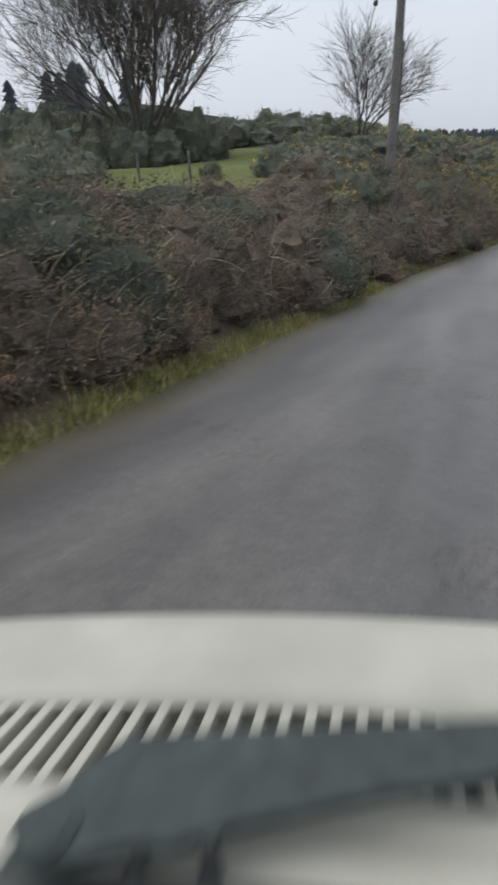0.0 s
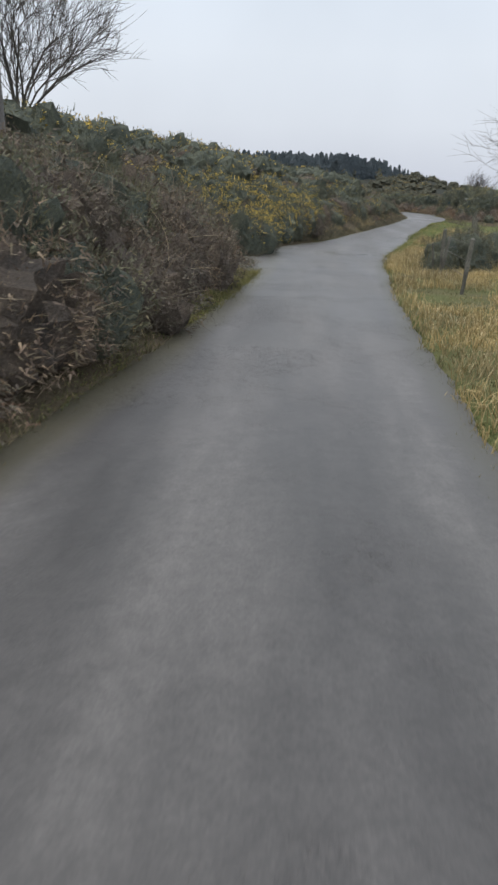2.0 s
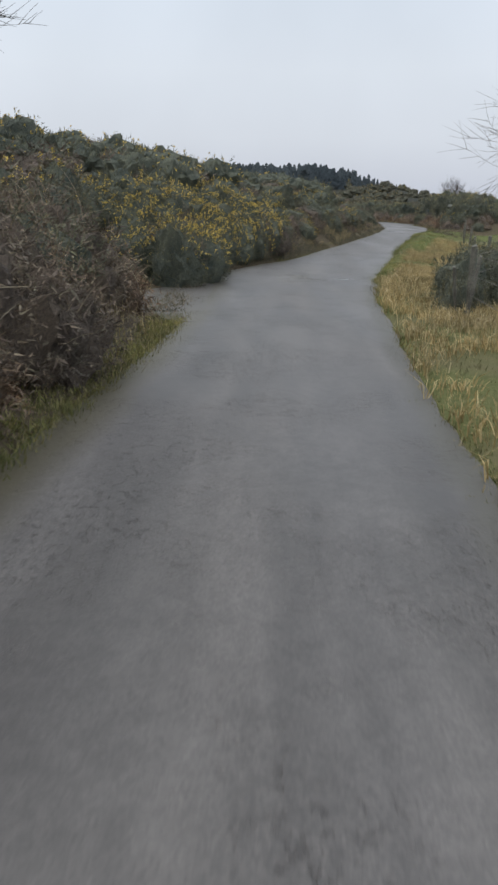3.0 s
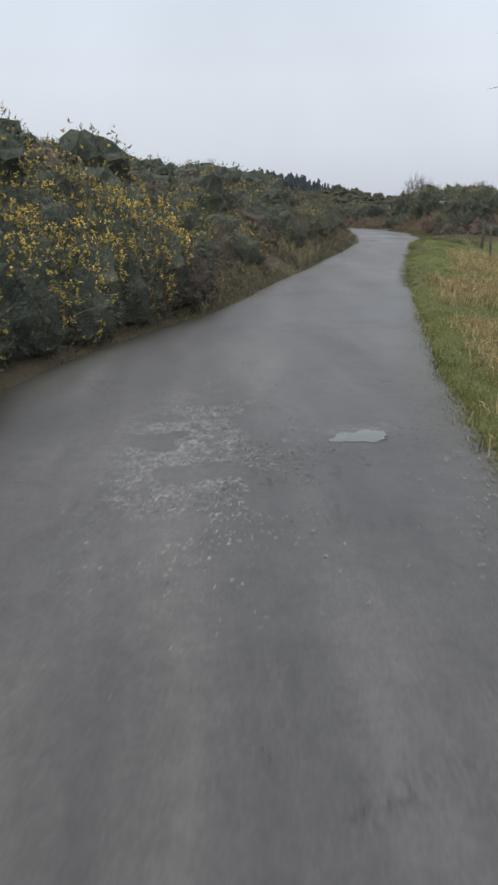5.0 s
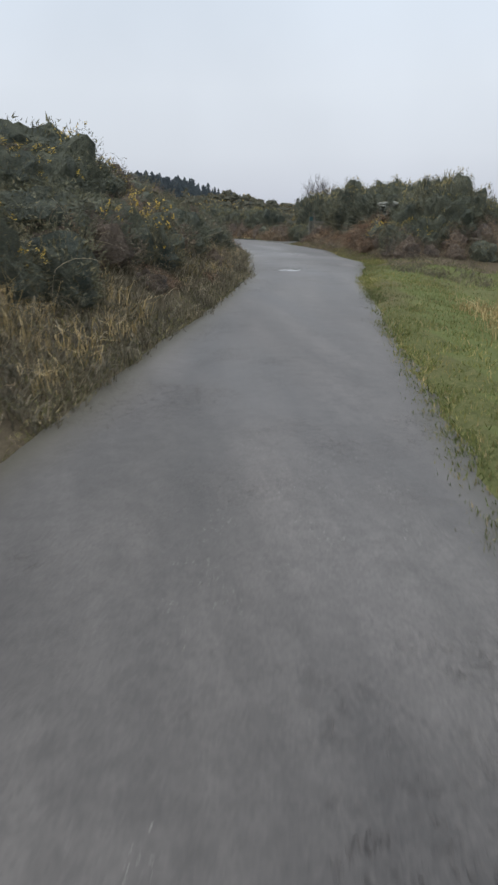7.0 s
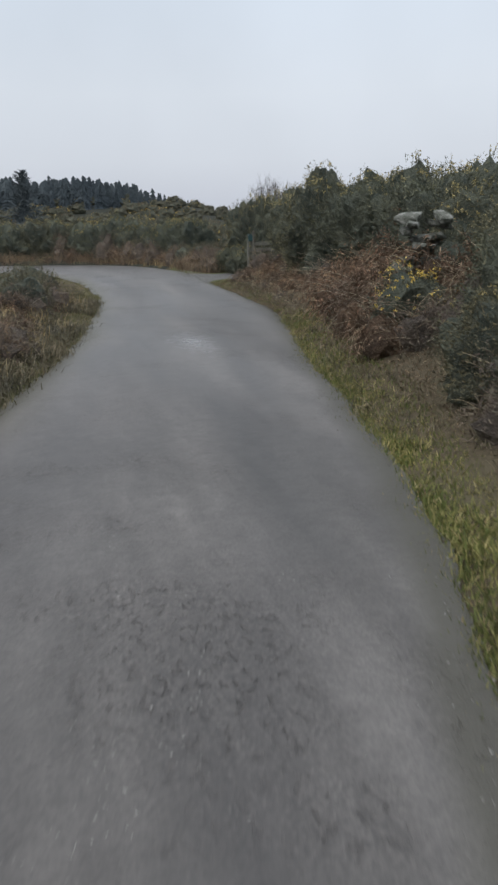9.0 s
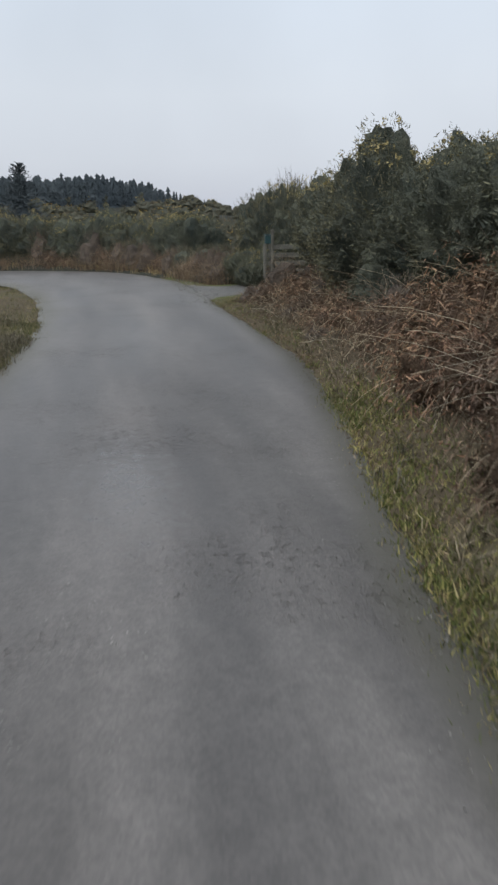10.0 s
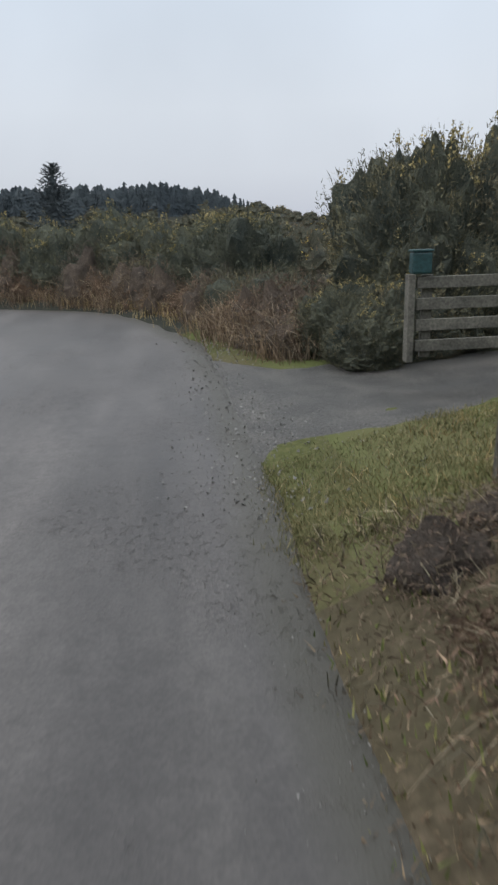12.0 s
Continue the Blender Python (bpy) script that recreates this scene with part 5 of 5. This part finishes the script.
def conifer_mesh(r, h, spread, tiers):
    v, f = [], []
    for k in range(tiers):
        t = k / tiers
        t = t + r.uniform(-0.25, 0.25) / tiers if 0 < k < tiers - 1 else t
        z0, z1 = h * (0.06 + 0.94 * t), h * (0.06 + 0.94 * t) + h * 1.7 / tiers
        rad = spread * (1 - t) ** 0.85 * r.uniform(0.85, 1.15) + 0.06
        o = len(v)
        n = 8
        v.append((0, 0, min(z1, h)))
        for j in range(2 * n):
            a = math.pi * j / n + k
            q = rad * (r.uniform(0.65, 1.35) if j % 2 else r.uniform(0.35, 0.6))
            v.append((q * math.cos(a), q * math.sin(a), z0 - (0.25 * rad if j % 2 else 0)))
        f += [(o, o + 1 + j, o + 1 + (j + 1) % (2 * n)) for j in range(2 * n)]
    return np.array(v), np.array(f)


r9 = np.random.default_rng(4)
FIRS = [conifer_mesh(r9, 1.0, s, 8) for s in (0.2, 0.25, 0.17, 0.3)]


def wood(name, places, label):
    bits = []
    for x, y, h in places:
        v, f = FIRS[r9.integers(0, 4)]
        a = r9.uniform(0, 6.28)
        rot = np.array([[math.cos(a), -math.sin(a), 0], [math.sin(a), math.cos(a), 0], [0, 0, 1]])
        bits.append(((v * h) @ rot.T + [x, y, ground_z(x, y) - 0.2], f))
    v, f = join(*bits)
    return tagged(new(name, mesh_from(name, v, f, HAZED_CONIFER)), label, "wood", kind="stuff")


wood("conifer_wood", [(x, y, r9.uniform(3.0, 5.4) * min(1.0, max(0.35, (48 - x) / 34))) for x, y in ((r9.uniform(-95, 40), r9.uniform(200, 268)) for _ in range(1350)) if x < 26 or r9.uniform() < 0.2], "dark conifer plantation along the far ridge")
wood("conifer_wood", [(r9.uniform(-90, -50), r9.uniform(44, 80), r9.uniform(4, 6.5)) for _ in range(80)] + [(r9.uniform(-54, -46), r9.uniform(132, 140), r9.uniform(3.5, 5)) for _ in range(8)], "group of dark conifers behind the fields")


def conifer(x, y, h, label):
    ob = thing("conifer", pose(x, y, ground_z(x, y)), label, "tree")
    n = 260
    t = r9.uniform(0.06, 0.98, n) ** 1.15
    a = r9.uniform(0, 2 * math.pi, n)
    ln = (0.34 * (1 - t) ** 0.8 * r9.uniform(0.55, 1.1, n) + 0.03) * h
    way = np.c_[np.cos(a), np.sin(a), 0.75 * t - 0.15]
    along = np.linspace(0.1, 1.0, 9)
    at = np.c_[np.zeros((n, 2)), t * h][:, None] + way[:, None] * (ln[:, None] * along)[..., None]
    at[..., 2] += 0.16 * ln[:, None] * along**2
    at = at.reshape(-1, 3)
    dr = unit(np.repeat(way, 9, 0) * 0.8 + r9.normal(size=at.shape) * 0.5)
    sprays = blades(at, dr, np.repeat(ln, 9) * 0.3 + 0.1, 0.05 * h * 0.3)
    heart = conifer_mesh(r9, h * 0.9, h * 0.17, 14)
    part("crown", mesh_from("crown", *join(sprays, heart), HAZED_CONIFER), None, ob)
    bm = bmesh.new()
    rod(bm, [(0, 0, -0.3), (0, 0, h * 0.3), (0, 0, h * 0.8)], [h * 0.03, h * 0.022, h * 0.008])
    part("trunk", bm, BARK, ob)
    return ob


conifer(5.0, 125.3, 5.4, "lone dark conifer standing on the moor")
conifer(46.0, 205.0, 2.6, "small dark conifer on the ridge")
conifer(57.0, 215.0, 2.2, "small dark conifer on the ridge")

# ---- pole and stay ----
px, py = -5.5, 24.1
pz = ground_z(px, py)
pole = thing("utility_pole", pose(px, py, pz), "grey weathered wooden utility pole on the hedge bank", "utility pole")
bm = bmesh.new()
rod(bm, [(0, 0, -0.5), (-0.01, 0, 3), (-0.02, 0, 6), (-0.03, 0, 9.2)], [0.155, 0.145, 0.13, 0.115], 16)
part("shaft", bm, POLE_WOOD, pole)
bm = bmesh.new()
rod(bm, [(0.16, 0, 1.6), (0.15, 0, 4.0)], 0.018, 6)
part("cable_cover", bm, RUBBER, pole, "black cable cover")
stay = thing("stay_wire", pose(px, py, pz), "thin steel stay wire with a dark insulator", "stay wire")
foot = Vector((-1.7, -0.2, ground_z(px - 1.7, py - 0.2) - pz))
head = Vector((-0.1, 0, 8.6))
bm = bmesh.new()
rod(bm, [head, foot], 0.009, 5)
part("wire", bm, WIRE, stay)
c = head.lerp(foot, 0.42)
d = (foot - head).normalized()
bm = bmesh.new()
rod(bm, [c - d * 0.16, c - d * 0.14, c - d * 0.03, c, c + d * 0.03, c + d * 0.14, c + d * 0.16], [0.03, 0.07, 0.07, 0.05, 0.07, 0.07, 0.03], 10)
part("insulator", bm, PORCELAIN, stay, "dark glazed insulator")


# ---- fences and gate ----
def post(x, y, h, r, label, lean=(0, 0), square=False):
    ob = thing("fence_post", pose(x, y, ground_z(x, y), lean[0], lean[1], 15), label, "fence post", "posts of the field fence")
    bm = bmesh.new()
    if square:
        box(bm, -r, r, -r, r, -0.3, h, 0.008)
    else:
        rod(bm, [(0, 0, -0.3), (0, 0, h * 0.5), (0.005, 0, h - 0.015), (0, 0, h)], [r, r * 0.97, r * 0.94, r * 0.75], 9)
    part("stake", bm, OLD_WOOD, ob)
    return ob


FENCE = [(2.6, 26.2), (2.95, 30.1), (4.4, 32.6), (5.3, 37.0), (6.4, 42.0), (7.9, 47.0), (8.9, 51.2), (9.8, 55.4), (10.6, 58.3)]
for k, (x, y) in enumerate(FENCE):
    post(x, y, 1.05 + 0.08 * math.sin(k * 2.3), 0.05, "grey weathered round fence post in the verge", (3 * math.sin(k * 1.7), 4 * math.cos(k * 2.1)))
post(3.02, 30.3, 0.95, 0.035, "pale leaning stake beside a fence post", (-4, 9))
post(2.85, 30.4, 0.8, 0.03, "pale leaning stake beside a fence post", (6, -12))
for h in (0.35, 0.65, 0.95):
    bm = bmesh.new()
    rod(bm, [(x, y, ground_z(x, y) + h) for x, y in FENCE], 0.004, 4)
    me = bpy.data.meshes.new("fence_wire")
    bm.to_mesh(me)
    bm.free()
    me.materials.append(WIRE)
    tagged(new("fence_wire", me), "thin rusty strand of fence wire", "wire", "strands of the field fence")
for x, y in [(-10.3, 19.1), (-13.6, 21.5)]:
    post(x, y, 0.9, 0.05, "dark round fence post at the pasture's edge", (3, -4))

gx, gy = 13.78, 82.2
gate = thing("wooden_gate", pose(gx, gy, -1.17, 0, 0, -2), "weathered grey four-rail wooden gate across the entrance", "gate")
for k, z in enumerate((0.36, 0.55, 0.74, 0.93)):
    bm = bmesh.new()
    box(bm, 0.0, 3.2, -0.02, 0.02, z, z + 0.105, 0.006)
    part("rail", bm, OLD_WOOD, gate)
for x in (0.06, 1.6, 3.08):
    bm = bmesh.new()
    box(bm, x, x + 0.1, 0.023, 0.065, 0.3, 1.05, 0.006)
    part("upright", bm, OLD_WOOD, gate)
bm = bmesh.new()
box(bm, -0.09, -0.03, -0.06, 0.06, 0.27, 1.06, 0.006)
part("end_stile", bm, OLD_WOOD, gate)
for x in (1.6, 3.1):
    bm = bmesh.new()
    box(bm, x, x + 0.08, 0.068, 0.12, -0.2, 0.4, 0.006)
    part("foot", bm, OLD_WOOD, gate)
tb = thing("plastic_box", pose(gx + 0.03, gy, -1.17 + 1.062, 0, 0, -2), "faded teal plastic box on the end of the gate", "box")
bm = bmesh.new()
box(bm, -0.09, 0.09, -0.06, 0.06, 0.0, 0.19, 0.02)
part("body", bm, TEAL, tb)
bm = bmesh.new()
box(bm, -0.098, 0.098, -0.068, 0.068, 0.192, 0.212, 0.008)
part("lid", bm, TEAL, tb)
hp = thing("gate_post", pose(gx + 3.33, gy - 0.1, -1.1), "stout grey timber post that the gate hangs on", "gate post")
bm = bmesh.new()
rod(bm, [(0, 0, -0.3), (0, 0, 0.8), (0, 0, 1.3), (0, 0, 1.33)], [0.1, 0.098, 0.095, 0.07], 12)
part("shaft", bm, OLD_WOOD, hp)
gp = thing("gate_post", pose(13.1, 79.2, -1.1), "slim grey timber post at the field entrance", "gate post")
bm = bmesh.new()
rod(bm, [(0, 0, -0.2), (0.01, 0, 0.8), (0.0, 0, 1.33), (0, 0, 1.35)], [0.04, 0.036, 0.033, 0.02], 10)
part("shaft", bm, OLD_WOOD, gp)

# ---- dry-stone wall end in the right bank ----
sx, sy = 12.3, 68.2
wall = thing("stone_wall_end", pose(sx, sy, ground_z(sx, sy)), "broken end of a dry-stone wall in the bank", "stone wall")
r5 = np.random.default_rng(15)


def stone_mesh(w, d, h, seed):
    bm = bmesh.new()
    bmesh.ops.create_icosphere(bm, subdivisions=2, radius=1.0)
    for v in bm.verts:
        p = v.co.copy()
        k = 1 + 0.3 * noise.noise(p * 1.3 + Vector((seed * 5.0, 0, 0)))
        q = Vector([math.copysign(abs(c2) ** 0.6, c2) for c2 in p]) * k
        v.co = Vector((q.x * w / 2, q.y * d / 2, q.z * h / 2))
    return bm


z = 0.06
for row in range(12):
    h = r5.uniform(0.07, 0.12)
    for k in range(2):
        if row > 1 and r5.uniform() < 0.25:
            continue
        w = r5.uniform(0.14, 0.3)
        ob = part("stone", stone_mesh(w, r5.uniform(0.3, 0.42), h * 1.05, row * 3 + k), STONE, wall)
        ob.location = (-0.15 + k * 0.27 + r5.normal() * 0.07 + row * 0.02, r5.normal() * 0.1 + row * 0.03, z + h / 2)
        ob.rotation_euler = (r5.normal() * 0.14, r5.normal() * 0.18, r5.normal() * 0.5)
    z += h * 0.92

for x, y, s, kind in [(11.7, 67.7, 0.6, H), (12.05, 67.6, 0.5, H), (12.15, 67.95, 0.55, H), (12.6, 67.9, 0.7, G), (12.4, 67.55, 0.45, G), (12.75, 67.2, 0.85, G), (12.85, 68.5, 0.95, G), (12.0, 68.6, 0.7, B), (12.25, 67.75, 0.6, B), (12.5, 66.5, 0.75, G)]:
    bush(kind, 0, x, y, s, 1.0)

loose = tagged(new("field_stone", None), "pale loose stone lying at the foot of the gate post", "stone")
loose.location = (12.75, 78.1, ground_z(12.75, 78.1) + 0.05)
part("stone", stone_mesh(0.2, 0.16, 0.13, 77), STONE, loose)

# loose grit at the entrance, on the broken patches and along the edge
bits = []
scabs = []
while len(scabs) < 13000:
    x, y = 0.38 + r5.normal() * 0.36, 36.9 + r5.normal() * 0.75
    if noise.noise(Vector((x * 2.5, y * 2.5, 3))) > -0.1:
        scabs.append((x, y, r5.uniform(0.005, 0.0115)))
while len(scabs) < 14200:
    x, y = beside(r5.uniform(33.5, 38.5), -abs(r5.normal()) * 0.22, 1)
    scabs.append((x, y, r5.uniform(0.004, 0.011)))
while len(scabs) < 22000:
    y = r5.uniform(38, 75)
    x = float(np.interp(y, MID[:, 1], MID[:, 0])) + r5.uniform(-1.5, 1.5)
    if noise.noise(Vector((x * 0.9, y * 0.45, 8))) > 0.12 and noise.noise(Vector((x * 4, y * 3, 6))) > 0.1:
        scabs.append((x, y, r5.uniform(0.0025, 0.006)))
for x, y, s in scabs:
    v = unit(r5.normal(size=(4, 3))) * s * [1.5, 1.5, 0.3] + [x, y, road_z(x, y) + s * 0.1]
    bits.append((v, np.array([(0, 1, 2), (0, 2, 3), (0, 3, 1), (1, 3, 2)])))
for k in range(6500):
    where = r5.uniform()
    s = r5.uniform(0.003, 0.008)
    if where < 0.45:
        x, y = 11.4 + abs(r5.normal()) * 1.8, r5.uniform(79.8, 83.6)
    elif where < 0.75:
        y = r5.uniform(79.4, 86.0)
        x = 12.05 + r5.normal() * 0.22 + 0.12 * math.sin(y * 2.1)
        s = r5.uniform(0.006, 0.02) if r5.uniform() < 0.5 else s
    else:
        x, y = beside(r5.uniform(60, 84), -abs(r5.normal()) * 0.18, 1)
    kk3, _, d3 = to_road([x], [y])
    z = road_z(x, y) if d3[0] < 0 else ground_z(x, y) + 0.01
    v = r5.normal(size=(4, 3))
    v = unit(v) * s + [x, y, z + s * 0.4]
    bits.append((v, np.array([(0, 1, 2), (0, 2, 3), (0, 3, 1), (1, 3, 2)])))
v, f = join(*bits)
tagged(new("loose_grit", mesh_from("loose_grit", v, f, GRIT)), "loose stone chips scattered on the asphalt", "grit", kind="stuff")
# gravelled entrance
ev, ef = [], []
for i in range(30):
    for j in range(14):
        t = j / 13
        x = 11.85 + i * 0.3 + 0.16 * noise.noise(Vector((j * 0.9, 0, 7))) * (i < 2)
        y0, y1 = 80.3 + 0.42 * min(x - 11.9, 3.0) + 0.15 * math.sin(i * 0.9), 83.75 + 0.12 * math.sin(i * 1.3) + 0.9 * max(0, 12.7 - x)
        y = y0 + (y1 - y0) * t
        z = -1.17 + 0.012 if x < 12.35 else ground_z(x, y) + 0.015
        ev.append((x, y, z - (0.03 if j in (0, 13) or i == 0 else 0)))
for i in range(29):
    for j in range(13):
        a = i * 14 + j
        ef.append((a, a + 14, a + 15, a + 1))
GRAVEL = surface("wet_gravel", [(0.3, (0.04, 0.039, 0.037)), (0.5, (0.06, 0.058, 0.055)), (0.7, (0.085, 0.08, 0.074))], 2.5, 55, 0.65, 0.06, 0.0, 0.65)
tagged(new("entrance", mesh_from("entrance", ev, ef, GRAVEL, True)), "wet gravel field entrance beside the lane", "pavement", kind="structure")

# ---- the car's front end, where it stands as the drive begins ----
car = thing("car", pose(0.064, 0.009, -0.004, 0, -3.86, 15.3), "old cream car with a slotted bonnet and a worn wiper", "car")
PROFILE = [(0.5365, 0.9525), (0.58, 0.953), (0.62, 0.953), (0.66, 0.951), (0.685, 0.948), (0.704, 0.943), (0.72, 0.928), (0.745, 0.88), (0.765, 0.80), (0.78, 0.68), (0.785, 0.42)]


def shell(name, profile, v0, v1, n, bow, crown, label=""):
    bm = bmesh.new()
    grid = []
    for u, z in profile:
        row = []
        for k in range(n + 1):
            v = v0 + (v1 - v0) * k / n
            q = v / 0.7
            drop = crown * q * q + (0.05 * max(abs(q) - 0.9, 0) / 0.1) ** 1.5
            row.append(bm.verts.new((v, u - bow * q * q, z - drop)))
        grid.append(row)
    for a, c2 in zip(grid, grid[1:]):
        for k in range(n):
            bm.faces.new((a[k], a[k + 1], c2[k + 1], c2[k])).smooth = True
    bmesh.ops.recalc_face_normals(bm, faces=bm.faces)
    bmesh.ops.solidify(bm, geom=bm.faces[:], thickness=0.004)
    return part(name, bm, CREAM, car, label)


shell("bonnet", PROFILE, -0.7, 0.7, 40, 0.053, 0.021)
shell("scuttle_panel", [(0.31, 0.955), (0.35, 0.955), (0.396, 0.954), (0.401, 0.949), (0.411, 0.949), (0.416, 0.954), (0.442, 0.9535)], -0.7, 0.7, 30, 0.053, 0.021)
# sheet below the bars, coloured dark as the shade in the slots
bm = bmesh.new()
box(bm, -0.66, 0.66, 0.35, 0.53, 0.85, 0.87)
part("shade_tray", bm, RECESS_SHADE, car, "dark recess under the slots")
# bars between the slots, spread towards the screen to fit the camera's view
for k in range(53):
    v = -0.642 + k * 0.025
    q = v / 0.7
    bm = box(bmesh.new(), -0.0058, 0.0058, 0.439, 0.540, 0.93, 0.9522, 0.003)
    for vert in bm.verts:
        back = (0.540 - vert.co.y) / 0.101
        vert.co.x += v + (v - 0.032) * 0.076 * back
        vert.co.y -= 0.053 * q * q
        vert.co.z -= 0.021 * q * q
    part("slot_bar", bm, CREAM, car)
bm = bmesh.new()
box(bm, -0.7, 0.7, 0.27, 0.349, 0.93, 0.962, 0.008)
part("screen_seal", bm, RUBBER, car, "black rubber windscreen seal")
# wiper: broad arm outlined to fit the camera's view, tapering right, knuckle at pivot
ARM = [(0.33, 0.508), (0.149, 0.487), (-0.036, 0.46), (-0.165, 0.443), (-0.185, 0.424), (-0.204, 0.386), (-0.223, 0.368), (-0.229, 0.343), (-0.224, 0.322), (-0.2, 0.317), (-0.167, 0.328), (-0.143, 0.339), (-0.107, 0.343), (-0.056, 0.366), (0.058, 0.406), (0.33, 0.47)]
n = len(ARM)
part("wiper", mesh_from("wiper", [(v, u, 0.992) for v, u in ARM] + [(v, u, 0.998) for v, u in ARM] + [(v * 0.99 - 0.001, u * 0.985 + 0.006, 1.003) for v, u in ARM],
                        [tuple(range(n - 1, -1, -1)), tuple(range(2 * n, 3 * n))] + [(r * n + k, r * n + (k + 1) % n, (r + 1) * n + (k + 1) % n, (r + 1) * n + k) for r in (0, 1) for k in range(n)], WIPER), None, car, "dark grey windscreen wiper arm")
bm = bmesh.new()
rod(bm, [(-0.205, 0.345, 0.985), (-0.205, 0.345, 1.006), (-0.205, 0.345, 1.012)], [0.026, 0.026, 0.018], 14)
part("wiper_knuckle", bm, WIPER, car)
for v, u in ((-0.135, 0.342), (-0.08, 0.35)):
    bm = bmesh.new()
    rod(bm, [(v, u - 0.006, 0.94), (v, u - 0.002, 0.97), (v, u + 0.004, 1.0)], [0.013, 0.009, 0.007], 8)
    part("wiper_spindle", bm, RUBBER, car)
for s in (-1, 1):
    bm = bmesh.new()
    box(bm, s * 0.7 - 0.03, s * 0.7 + 0.03, 0.0, 0.72, 0.3, 0.915, 0.02)
    part("wing", bm, CREAM, car)
    bm = bmesh.new()
    c0 = Vector((s * 0.62, 0.38, 0.32))
    rod(bm, [c0 - Vector((0.08, 0, 0)), c0 - Vector((0.06, 0, 0)), c0 + Vector((0.06, 0, 0)), c0 + Vector((0.08, 0, 0))], [0.25, 0.28, 0.28, 0.25], 24)
    wheel = part("wheel", bm, RUBBER, car, "black tyre")
    bm = bmesh.new()
    rod(bm, [c0 + Vector((s * 0.081, 0, 0)), c0 + Vector((s * 0.09, 0, 0))], [0.16, 0.15], 20)
    rim = part("rim", bm, WIRE, wheel)
